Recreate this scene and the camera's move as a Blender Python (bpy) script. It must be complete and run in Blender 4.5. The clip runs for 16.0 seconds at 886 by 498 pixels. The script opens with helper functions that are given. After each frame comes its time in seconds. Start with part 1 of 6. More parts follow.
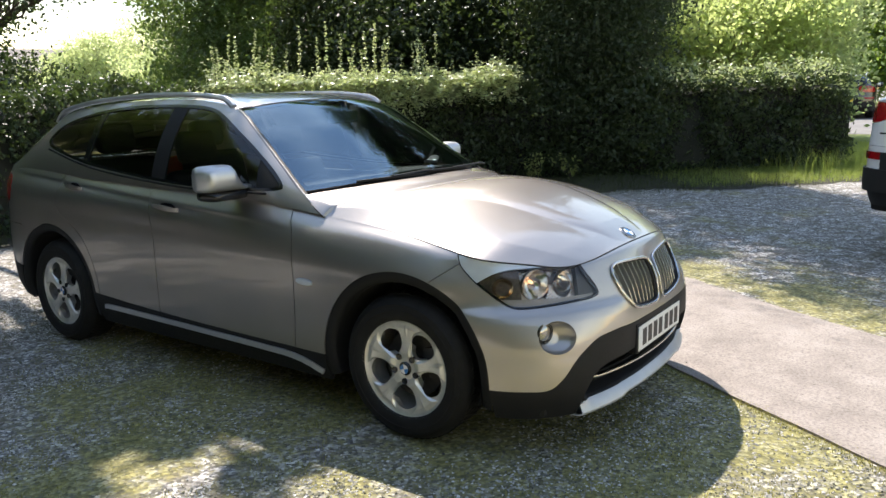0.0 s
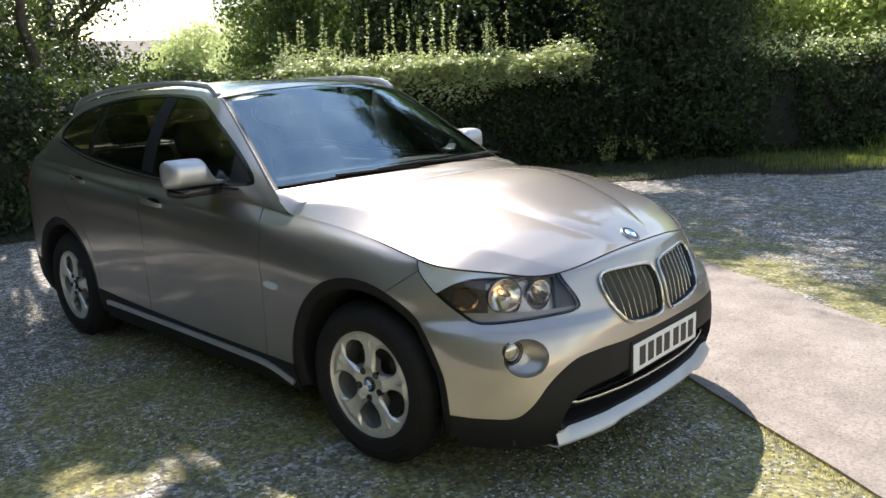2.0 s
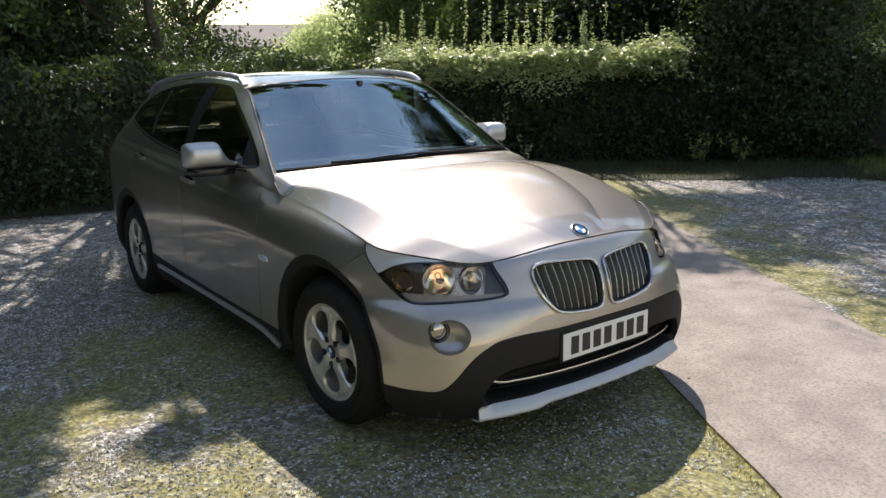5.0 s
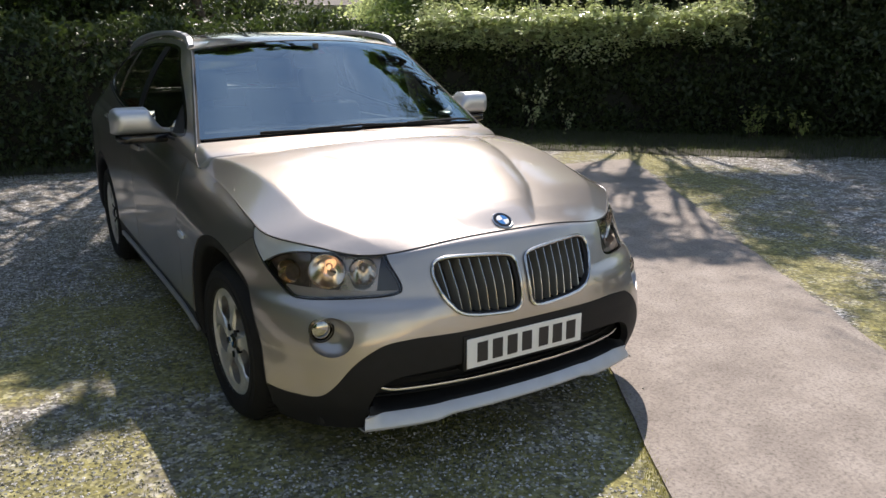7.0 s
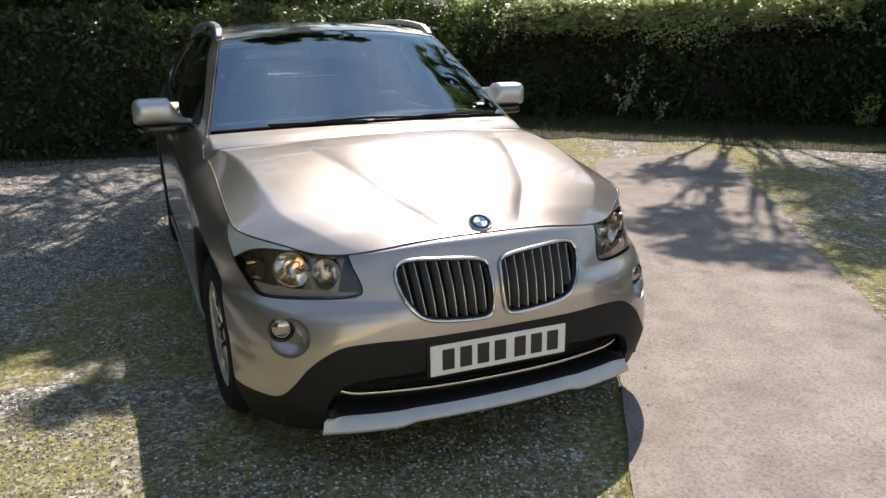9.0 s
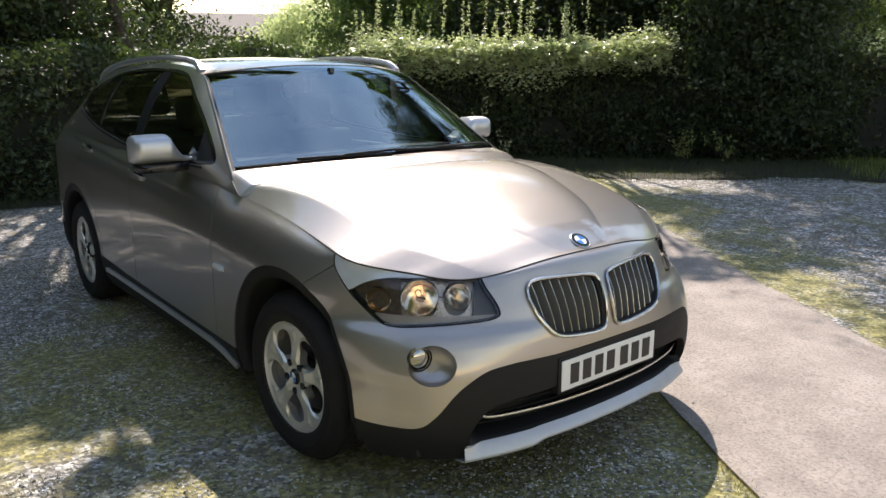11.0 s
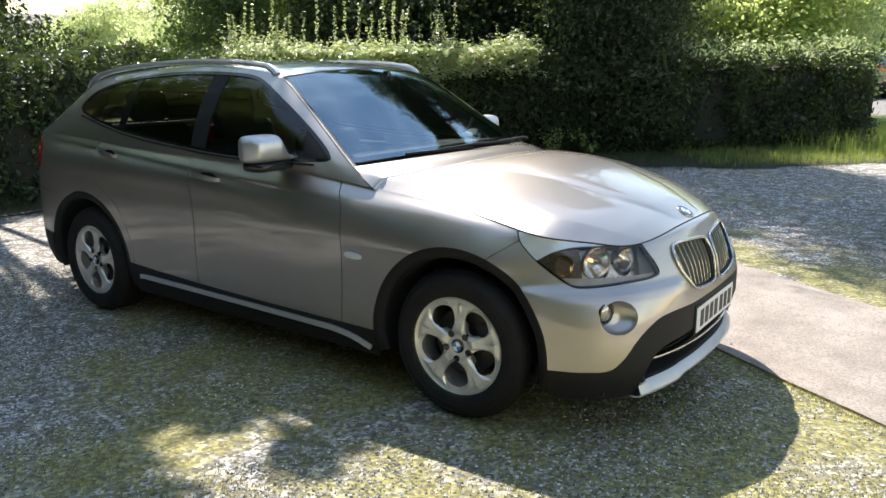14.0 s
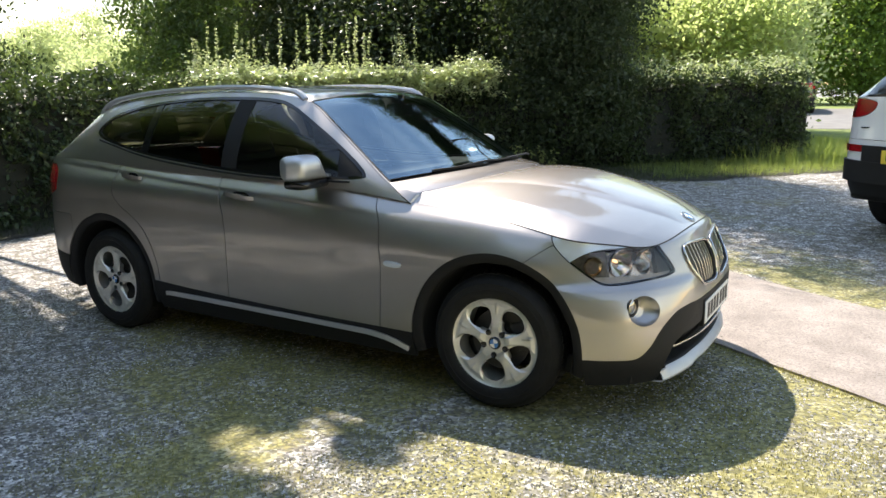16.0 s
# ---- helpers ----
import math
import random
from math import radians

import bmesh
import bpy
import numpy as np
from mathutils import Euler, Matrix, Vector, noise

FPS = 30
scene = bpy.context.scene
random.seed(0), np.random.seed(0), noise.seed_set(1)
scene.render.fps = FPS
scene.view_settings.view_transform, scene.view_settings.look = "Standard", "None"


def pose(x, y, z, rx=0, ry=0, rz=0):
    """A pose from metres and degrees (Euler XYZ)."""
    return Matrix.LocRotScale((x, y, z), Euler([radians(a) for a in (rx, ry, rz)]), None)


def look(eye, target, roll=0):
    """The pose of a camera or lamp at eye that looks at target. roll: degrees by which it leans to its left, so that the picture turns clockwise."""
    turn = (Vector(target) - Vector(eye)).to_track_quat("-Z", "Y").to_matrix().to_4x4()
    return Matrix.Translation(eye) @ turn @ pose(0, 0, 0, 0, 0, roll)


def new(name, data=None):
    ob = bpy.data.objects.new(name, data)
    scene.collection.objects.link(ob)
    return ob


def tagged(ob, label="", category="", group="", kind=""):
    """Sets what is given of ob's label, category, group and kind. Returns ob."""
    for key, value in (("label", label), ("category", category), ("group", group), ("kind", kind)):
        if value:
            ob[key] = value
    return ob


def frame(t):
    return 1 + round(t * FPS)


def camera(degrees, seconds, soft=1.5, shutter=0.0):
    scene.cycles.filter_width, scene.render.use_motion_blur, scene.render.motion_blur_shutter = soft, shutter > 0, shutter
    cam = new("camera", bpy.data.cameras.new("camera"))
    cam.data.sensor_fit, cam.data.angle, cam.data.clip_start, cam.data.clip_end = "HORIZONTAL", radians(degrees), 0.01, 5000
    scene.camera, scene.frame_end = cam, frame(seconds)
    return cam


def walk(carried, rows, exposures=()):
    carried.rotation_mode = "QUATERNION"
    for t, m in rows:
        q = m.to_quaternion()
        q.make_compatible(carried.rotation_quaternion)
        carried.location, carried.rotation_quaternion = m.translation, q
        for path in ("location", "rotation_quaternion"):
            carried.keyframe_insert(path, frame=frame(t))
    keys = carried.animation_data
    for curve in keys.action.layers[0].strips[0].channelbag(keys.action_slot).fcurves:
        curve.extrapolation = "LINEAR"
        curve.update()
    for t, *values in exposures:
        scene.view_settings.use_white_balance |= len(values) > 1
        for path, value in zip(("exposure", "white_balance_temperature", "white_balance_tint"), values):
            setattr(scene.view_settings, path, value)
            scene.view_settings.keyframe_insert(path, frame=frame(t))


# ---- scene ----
cam = camera(59.9, 16.0)
PATH = [
    (0, (1.982, -3.328, 1.478), (0.842, -1.731, 1.093), -1.3),
    (0.5, (2.097, -3.217, 1.482), (0.909, -1.661, 1.075), -1.5),
    (1, (2.129, -3.046, 1.477), (0.863, -1.553, 1.065), -2.6),
    (1.5, (2.099, -2.846, 1.466), (0.789, -1.389, 1.067), -2.7),
    (2, (2.165, -2.699, 1.472), (0.826, -1.275, 1.05), -2.5),
    (2.5, (2.347, -2.56, 1.484), (0.885, -1.263, 1.061), -2.5),
    (3, (2.499, -2.561, 1.481), (1.019, -1.282, 1.062), -2.5),
    (3.5, (2.668, -2.612, 1.487), (1.233, -1.293, 1.041), -1.7),
    (4, (2.789, -2.563, 1.491), (1.327, -1.262, 1.08), -1.2),
    (4.2, (2.849, -2.52, 1.493), (1.346, -1.268, 1.077), -0.8),
    (6.3, (2.776, -1.943, 1.511), (1.182, -0.832, 1.037), -0.9),
    (6.5, (2.82, -1.84, 1.512), (1.202, -0.772, 1.02), -0.3),
    (7, (2.896, -1.619, 1.507), (1.249, -0.618, 0.974), -0.2),
    (7.5, (2.851, -1.398, 1.488), (1.192, -0.403, 0.981), 0.5),
    (8, (2.866, -1.207, 1.499), (1.15, -0.341, 0.945), -0.7),
    (8.5, (2.975, -1.07, 1.522), (1.193, -0.354, 0.962), -0.2),
    (9, (3.014, -1.115, 1.53), (1.241, -0.384, 0.962), -0.7),
    (9.2, (2.995, -1.22, 1.528), (1.24, -0.43, 0.985), -0.0),
    (11.3, (2.372, -2.314, 1.472), (0.92, -1.023, 0.998), -0.4),
    (11.5, (2.298, -2.441, 1.485), (0.882, -1.114, 1.003), -0.6),
    (12, (2.076, -2.604, 1.447), (0.68, -1.264, 0.942), -1.8),
    (12.5, (1.887, -2.747, 1.468), (0.553, -1.346, 0.959), -1.6),
    (13, (1.72, -3.023, 1.471), (0.534, -1.482, 1.001), -0.7),
    (13.5, (1.694, -3.221, 1.481), (0.528, -1.647, 1.078), -0.3),
    (14, (1.754, -3.399, 1.472), (0.617, -1.816, 1.021), -0.3),
    (14.5, (1.73, -3.538, 1.484), (0.607, -1.94, 1.055), -0.6),
    (15, (1.59, -3.705, 1.468), (0.558, -2.048, 1.033), -1.5),
    (15.5, (1.514, -3.815, 1.485), (0.57, -2.109, 1.039), -1.2),
    (16, (1.57, -3.917, 1.495), (0.559, -2.24, 1.091), -0.9),
]
walk(cam, [(t, look(eye, target, roll)) for t, eye, target, roll in PATH], exposures=[(0, 1.15, 6620, 15), (4.2, 0.82, 6700, 16), (6.3, 0.54, 6700, 17), (9.2, 0.54, 6850, 18), (11.3, 0.96, 6750, 17), (13, 1.19, 6620, 12), (16, 1.34, 6760, 14)])

# ---- sky and sun ----
SUN = Vector((-0.62, 0.40, 1.0)).normalized()
world = bpy.data.worlds.new("sky")
scene.world = world
world.use_nodes = True
wn = world.node_tree.nodes
sky = wn.new("ShaderNodeTexSky")
sky.sky_type, sky.sun_disc = "NISHITA", False
sky.sun_elevation, sky.sun_rotation = math.asin(SUN.z), math.atan2(SUN.x, SUN.y)
sky.air_density, sky.dust_density, sky.ozone_density = 1.6, 0.05, 1.0
wn["Background"].inputs[1].default_value = 0.103
# thin summer cloud drifting over the blue
wl = world.node_tree.links
where, cloud, veil = wn.new("ShaderNodeTexCoord"), wn.new("ShaderNodeTexNoise"), wn.new("ShaderNodeMapRange")
cloud.inputs["Scale"].default_value, cloud.inputs["Detail"].default_value, cloud.inputs["Distortion"].default_value = 2.4, 6.0, 0.6
veil.inputs[1].default_value, veil.inputs[2].default_value, veil.inputs[4].default_value = 0.42, 0.72, 0.85
lift = wn.new("ShaderNodeMix")
lift.data_type, lift.blend_type = "RGBA", "MULTIPLY"
lift.inputs[7].default_value = (2.6, 2.1, 1.65, 1)
wl.new(where.outputs["Generated"], cloud.inputs["Vector"])
wl.new(cloud.outputs[0], veil.inputs[0])
wl.new(veil.outputs[0], lift.inputs[0])
wl.new(sky.outputs[0], lift.inputs[6])
wl.new(lift.outputs[2], wn["Background"].inputs[0])
sun = new("sun", bpy.data.lights.new("sun", "SUN"))
sun.data.energy, sun.data.angle, sun.data.color = 4.9, radians(0.53), (1.0, 0.94, 0.84)
sun.matrix_world = look(SUN * 40, (0, 0, 0))


# ---- materials ----
def graph(name):
    m = bpy.data.materials.new(name)
    m.use_nodes = True
    nt = m.node_tree
    return m, nt, nt.nodes, nt.nodes["Principled BSDF"]


def noise_node(nt, scale, detail=4.0, rough=0.55, coord="Object"):
    tc = nt.nodes.new("ShaderNodeTexCoord")
    n = nt.nodes.new("ShaderNodeTexNoise")
    n.inputs["Scale"].default_value, n.inputs["Detail"].default_value, n.inputs["Roughness"].default_value = scale, detail, rough
    nt.links.new(tc.outputs[coord], n.inputs["Vector"])
    return n


def ramp_node(nt, fac, stops):
    r = nt.nodes.new("ShaderNodeValToRGB")
    while len(r.color_ramp.elements) < len(stops):
        r.color_ramp.elements.new(0.5)
    for e, (p, c) in zip(r.color_ramp.elements, stops):
        e.position, e.color = p, (*c, 1)
    nt.links.new(fac, r.inputs[0])
    return r


def bump_node(nt, height, strength, distance, bsdf):
    b = nt.nodes.new("ShaderNodeBump")
    b.inputs["Strength"].default_value, b.inputs["Distance"].default_value = strength, distance
    nt.links.new(height, b.inputs["Height"])
    nt.links.new(b.outputs[0], bsdf.inputs["Normal"])
    return b


def plain(name, c, rough=0.5, metal=0.0, spread=0.12, scale=30.0, bump=0.0, coat=0.0, fine=260.0, spec=0.5):
    """A surface of one colour with stains at a large and grain at a small scale."""
    m, nt, ns, b = graph(name)
    n = noise_node(nt, scale)
    lo, hi = [v * (1 - spread) for v in c], [min(1, v * (1 + spread)) for v in c]
    r = ramp_node(nt, n.outputs[0], ((0.3, lo), (0.7, hi)))
    nt.links.new(r.outputs[0], b.inputs["Base Color"])
    rr = ns.new("ShaderNodeMapRange")
    rr.inputs[3].default_value, rr.inputs[4].default_value = max(0.02, rough * 0.85), min(1, rough * 1.15)
    nt.links.new(n.outputs[0], rr.inputs[0])
    nt.links.new(rr.outputs[0], b.inputs["Roughness"])
    b.inputs["Metallic"].default_value, b.inputs["Coat Weight"].default_value = metal, coat
    b.inputs["Coat Roughness"].default_value, b.inputs["Specular IOR Level"].default_value = 0.03, spec
    if bump:
        f = noise_node(nt, fine, 3)
        bump_node(nt, f.outputs[0], bump, 0.002, b)
    return m


def car_paint(name, c, flake=0.25):
    m, nt, ns, b = graph(name)
    n = noise_node(nt, 2.2, 3)
    r = ramp_node(nt, n.outputs[0], ((0.25, [v * 0.93 for v in c]), (0.75, [v * 1.05 for v in c])))
    nt.links.new(r.outputs[0], b.inputs["Base Color"])
    b.inputs["Metallic"].default_value, b.inputs["Roughness"].default_value = 0.94, 0.43
    b.inputs["Coat IOR"].default_value = 1.85
    b.inputs["Coat Weight"].default_value, b.inputs["Coat Roughness"].default_value = 1.0, 0.04
    f = noise_node(nt, 1800.0, 1)
    bump_node(nt, f.outputs[0], flake, 0.0006, b)
    d = noise_node(nt, 14.0, 5, 0.7)
    q = ns.new("ShaderNodeMapRange")
    q.inputs[1].default_value, q.inputs[2].default_value, q.inputs[3].default_value, q.inputs[4].default_value = 0.35, 0.75, 0.03, 0.10
    nt.links.new(d.outputs[0], q.inputs[0])
    nt.links.new(q.outputs[0], b.inputs["Coat Roughness"])
    return m


def glass(name, tint, ior=1.5, rough=0.0, mirror_tint=(1, 1, 1)):
    """Thin glass: what lies behind, tinted, with the mirror's share by Fresnel."""
    m, nt, ns, b = graph(name)
    t, g, f, x = ns.new("ShaderNodeBsdfTransparent"), ns.new("ShaderNodeBsdfGlossy"), ns.new("ShaderNodeFresnel"), ns.new("ShaderNodeMixShader")
    t.inputs[0].default_value, g.inputs[0].default_value = (*tint, 1), (*mirror_tint, 1)
    g.inputs["Roughness"].default_value, f.inputs[0].default_value = rough, ior
    nt.links.new(f.outputs[0], x.inputs[0])
    nt.links.new(t.outputs[0], x.inputs[1])
    nt.links.new(g.outputs[0], x.inputs[2])
    nt.links.new(x.outputs[0], ns["Material Output"].inputs[0])
    return m


def leaf_mat(name, dark, light, through_c, share=0.4, rough=0.45):
    """Leaves: varied from leaf to leaf, light passing through them."""
    m, nt, ns, b = graph(name)
    geo = ns.new("ShaderNodeNewGeometry")
    big = noise_node(nt, 0.8, 3)
    a = ns.new("ShaderNodeMath")
    a.operation = "MULTIPLY_ADD"
    a.inputs[1].default_value = 0.55
    nt.links.new(geo.outputs["Random Per Island"], a.inputs[0])
    h = ns.new("ShaderNodeMath")
    h.operation = "MULTIPLY"
    h.inputs[1].default_value = 0.5
    nt.links.new(big.outputs[0], h.inputs[0])
    nt.links.new(h.outputs[0], a.inputs[2])
    half = [d * 0.62 + l * 0.38 for d, l in zip(dark, light)]
    r = ramp_node(nt, a.outputs[0], ((0.15, dark), (0.62, half), (0.88, light)))
    nt.links.new(r.outputs[0], b.inputs["Base Color"])
    b.inputs["Roughness"].default_value = rough
    t, x = ns.new("ShaderNodeBsdfTranslucent"), ns.new("ShaderNodeMixShader")
    t.inputs[0].default_value = (*through_c, 1)
    x.inputs[0].default_value = share
    nt.links.new(b.outputs[0], x.inputs[1])
    nt.links.new(t.outputs[0], x.inputs[2])
    nt.links.new(x.outputs[0], ns["Material Output"].inputs[0])
    return m


PAINT = car_paint("silver_paint", (0.375, 0.345, 0.322))
WHITE_PAINT = plain("white_paint", (0.78, 0.78, 0.77), 0.3, 0.0, 0.03, 3.0, coat=0.8)
BLACK_PAINT = plain("black_paint", (0.012, 0.013, 0.016), 0.25, 0.0, 0.1, 3.0, coat=1.0)
BLACK_PLASTIC = plain("black_plastic", (0.011, 0.011, 0.0115), 0.6, 0.0, 0.2, 18.0, 0.25, spec=0.25)
GLOSS_BLACK = plain("gloss_black", (0.008, 0.008, 0.009), 0.12, 0.0, 0.1, 10.0)
DARK_VOID = plain("dark_liner", (0.008, 0.008, 0.008), 0.9, 0.0, 0.2, 20.0)
RUBBER = plain("tyre_rubber", (0.011, 0.0108, 0.0105), 0.7, 0.0, 0.35, 24.0, 0.4, spec=0.25)
ALLOY = plain("alloy", (0.66, 0.65, 0.62), 0.32, 0.72, 0.08, 26.0, 0.05)
SATIN = plain("satin_silver", (0.50, 0.51, 0.53), 0.38, 0.75, 0.06, 12.0, 0.05)
SKID = plain("skid_silver", (0.46, 0.48, 0.51), 0.42, 0.30, 0.06, 12.0, 0.05, coat=0.3)
CHROME = plain("chrome", (0.52, 0.52, 0.53), 0.25, 1.0, 0.03, 12.0)
STEEL = plain("brake_steel", (0.05, 0.047, 0.045), 0.55, 0.6, 0.2, 40.0)
REFLECTOR = plain("lamp_reflector", (0.90, 0.84, 0.76), 0.16, 1.0, 0.03, 20.0)
SLAT = plain("grille_slat_grey", (0.17, 0.168, 0.155), 0.42, 0.2, 0.06, 12.0, 0.05)
LAMP_DARK = plain("lamp_housing_dark", (0.045, 0.042, 0.040), 0.30, 0.0, 0.1, 20.0)
LAMP_BRONZE = plain("lamp_bronze", (0.58, 0.47, 0.39), 0.28, 0.75, 0.15, 40.0)
LAMP_OUTER = plain("lamp_housing_brown", (0.115, 0.085, 0.072), 0.30, 0.3, 0.35, 60.0)
# silver, with the sky's bluish reflection put into its colour
LAMP_BROW = plain("lamp_brow_sky_tint", (0.56, 0.60, 0.64), 0.30, 0.35, 0.05, 20.0, coat=0.6)
FOG_GLASS = plain("fog_lamp_glass", (0.36, 0.36, 0.35), 0.10, 1.0, 0.05, 60.0)
LAMP_GREY = plain("lamp_bezel_grey", (0.40, 0.345, 0.30), 0.42, 0.15, 0.08, 20.0)
BULB, bnt, bns, bb = graph("lit_bulb")
bb.inputs["Emission Color"].default_value, bb.inputs["Emission Strength"].default_value = (1.0, 0.55, 0.24, 1), 0.9
AMBER_TINT = plain("amber_mirror", (0.66, 0.52, 0.38), 0.15, 1.0, 0.1, 20.0)
AMBER = plain("amber_plastic", (0.75, 0.28, 0.04), 0.15, 0.0, 0.1, 20.0)
RED_LAMP = plain("red_lamp_plastic", (0.32, 0.008, 0.012), 0.12, 0.0, 0.15, 20.0, coat=0.6)
PLATE_WHITE = plain("plate_white", (0.72, 0.72, 0.70), 0.45, 0.0, 0.05, 20.0)
PLATE_YELLOW = plain("plate_yellow", (0.75, 0.55, 0.05), 0.45, 0.0, 0.05, 20.0)
PLATE_INK = plain("plate_ink", (0.015, 0.015, 0.016), 0.5, 0.0, 0.05, 20.0)
BADGE_BLUE = plain("badge_blue", (0.03, 0.16, 0.42), 0.2, 0.0, 0.05, 40.0, coat=0.5)
BADGE_WHITE = plain("badge_white", (0.75, 0.75, 0.75), 0.2, 0.0, 0.03, 40.0, coat=0.5)
CABIN_CLOTH = plain("seat_cloth", (0.014, 0.014, 0.015), 0.85, 0.0, 0.25, 60.0, 0.4)
DASH = plain("dashboard_plastic", (0.013, 0.013, 0.014), 0.7, 0.0, 0.2, 30.0, 0.4)
WINDSCREEN = glass("windscreen_glass", (0.40, 0.52, 0.54), 3.1, mirror_tint=(0.72, 0.90, 1.0))
SIDE_GLASS = glass("side_glass", (0.45, 0.50, 0.48), 1.5)
PRIVACY = glass("tinted_glass", (0.20, 0.22, 0.21), 1.5)
LENS = glass("lamp_lens", (0.93, 0.93, 0.93), 1.45)
MIRROR = plain("mirror_silvering", (0.9, 0.9, 0.9), 0.02, 1.0, 0.01, 5.0)


# ---- building helpers ----
def lerp_list(a, b, n):
    return [a + (b - a) * i / (n - 1) for i in range(n)]


class Sheet:
    """A triangulated skin with its own vertex normals."""

    def __init__(self, V, N, T):
        self.V, self.N, self.T = V, N, T


def normals_of(V, T):
    n = np.cross(V[T[:, 1]] - V[T[:, 0]], V[T[:, 2]] - V[T[:, 0]])
    N = np.zeros_like(V)
    for k in range(3):
        np.add.at(N, T[:, k], n)
    return N / np.maximum(np.linalg.norm(N, axis=1, keepdims=True), 1e-12)


def grid_tris(a, b):
    i, j = np.meshgrid(np.arange(a - 1), np.arange(b - 1), indexing="ij")
    p = (i * b + j).ravel()
    return np.concatenate([np.stack([p, p + b, p + b + 1], 1), np.stack([p, p + b + 1, p + 1], 1)])


def grid_sheet(P, out=None):
    """A sheet from an array of places (a, b, 3), turned to face away from the place out."""
    a, b, _ = P.shape
    V, T = P.reshape(-1, 3).astype(float), grid_tris(a, b)
    N = normals_of(V, T)
    if out is not None and np.sum((V - np.array(out)) * N) < 0:
        T, N = T[:, ::-1].copy(), -N
    return Sheet(V, N, T)


def cut(sh, f):
    """Cuts a sheet along f = 0. Returns the parts with f below and above nought."""
    T, s = sh.T, f < 0
    c = s[T].sum(1)
    lone_in, lone_out = T[c == 1], T[c == 2]

    def turned(t, want):
        if not len(t):
            return t
        k = np.argmax(s[t] == want, axis=1)
        r = np.arange(len(t))
        return np.stack([t[r, k], t[r, (k + 1) % 3], t[r, (k + 2) % 3]], 1)

    a, b = turned(lone_in, True), turned(lone_out, False)
    m = np.concatenate([a, b]) if len(a) + len(b) else np.zeros((0, 3), int)
    e = np.concatenate([m[:, [0, 1]], m[:, [0, 2]]])
    key = np.sort(e, axis=1)
    u, inv = np.unique(key, axis=0, return_inverse=True)
    inv = inv.ravel()
    if len(u):
        t = (f[u[:, 0]] / (f[u[:, 0]] - f[u[:, 1]]))[:, None]
        nv, nn = sh.V[u[:, 0]] * (1 - t) + sh.V[u[:, 1]] * t, sh.N[u[:, 0]] * (1 - t) + sh.N[u[:, 1]] * t
        nn /= np.maximum(np.linalg.norm(nn, axis=1, keepdims=True), 1e-9)
        V, N = np.concatenate([sh.V, nv]), np.concatenate([sh.N, nn])
    else:
        V, N = sh.V, sh.N
    ab, ac = inv[:len(m)] + len(sh.V), inv[len(m):] + len(sh.V)
    tip = np.stack([m[:, 0], ab, ac], 1)
    base = np.concatenate([np.stack([ab, m[:, 1], m[:, 2]], 1), np.stack([ab, m[:, 2], ac], 1)])
    n = len(a)
    mask = np.concatenate([np.arange(len(m)) < n] * 2)
    inside = np.concatenate([T[c == 3], tip[:n], base[~mask]])
    outside = np.concatenate([T[c == 0], tip[n:], base[mask]])
    return tidy(Sheet(V, N, inside)), tidy(Sheet(V, N, outside))


def tidy(sh):
    u, inv = np.unique(sh.T, return_inverse=True)
    return Sheet(sh.V[u], sh.N[u], inv.reshape(-1, 3))


def split(sh, field, gap=0.0022):
    """Cuts out a panel with a shut line round it: the panel, and the rest."""
    a, _ = cut(sh, field(sh.V) + gap)
    _, b = cut(sh, field(sh.V) - gap)
    return a, b


def shifted(sh, d):
    return Sheet(sh.V + sh.N * d, sh.N, sh.T)


def joined(*many):
    o, V, N, T = 0, [], [], []
    for s in many:
        V.append(s.V), N.append(s.N), T.append(s.T + o)
        o += len(s.V)
    return Sheet(np.concatenate(V), np.concatenate(N), np.concatenate(T))


def lipped(sh, depth):
    """Folds the open edges of a sheet inwards, to give it thickness."""
    T = sh.T
    e = np.concatenate([T[:, [0, 1]], T[:, [1, 2]], T[:, [2, 0]]])
    key = np.sort(e, axis=1)
    _, idx, cnt = np.unique(key, axis=0, return_index=True, return_counts=True)
    b = e[idx[cnt == 1]]
    if not len(b):
        return sh
    p, q = sh.V[b[:, 0]], sh.V[b[:, 1]]
    p2, q2 = p - sh.N[b[:, 0]] * depth, q - sh.N[b[:, 1]] * depth
    fn = np.cross(q - p, sh.N[b[:, 0]])
    fn /= np.maximum(np.linalg.norm(fn, axis=1, keepdims=True), 1e-9)
    n, o = len(b), len(sh.V)
    V = np.concatenate([sh.V, p, q, p2, q2])
    N = np.concatenate([sh.N, fn, fn, fn, fn])
    i = np.arange(n) + o
    F = np.concatenate([np.stack([i, i + 2 * n, i + n], 1), np.stack([i + n, i + 2 * n, i + 3 * n], 1)])
    return Sheet(V, N, np.concatenate([T, F]))


def mesh_of(name, V, T, N=None, smooth_faces=True):
    me = bpy.data.meshes.new(name)
    V, T = np.asarray(V, np.float32), np.asarray(T, np.int32)
    k = T.shape[1]
    me.vertices.add(len(V))
    me.vertices.foreach_set("co", V.ravel())
    me.loops.add(T.size)
    me.loops.foreach_set("vertex_index", T.ravel())
    me.polygons.add(len(T))
    me.polygons.foreach_set("loop_start", np.arange(0, T.size, k, dtype=np.int32))
    me.polygons.foreach_set("loop_total", np.full(len(T), k, np.int32))
    me.polygons.foreach_set("use_smooth", np.full(len(T), smooth_faces))
    me.update(calc_edges=True)
    me.validate()
    if N is not None and len(me.polygons) == len(T):
        me.normals_split_custom_set_from_vertices([tuple(n) for n in N])
    return me


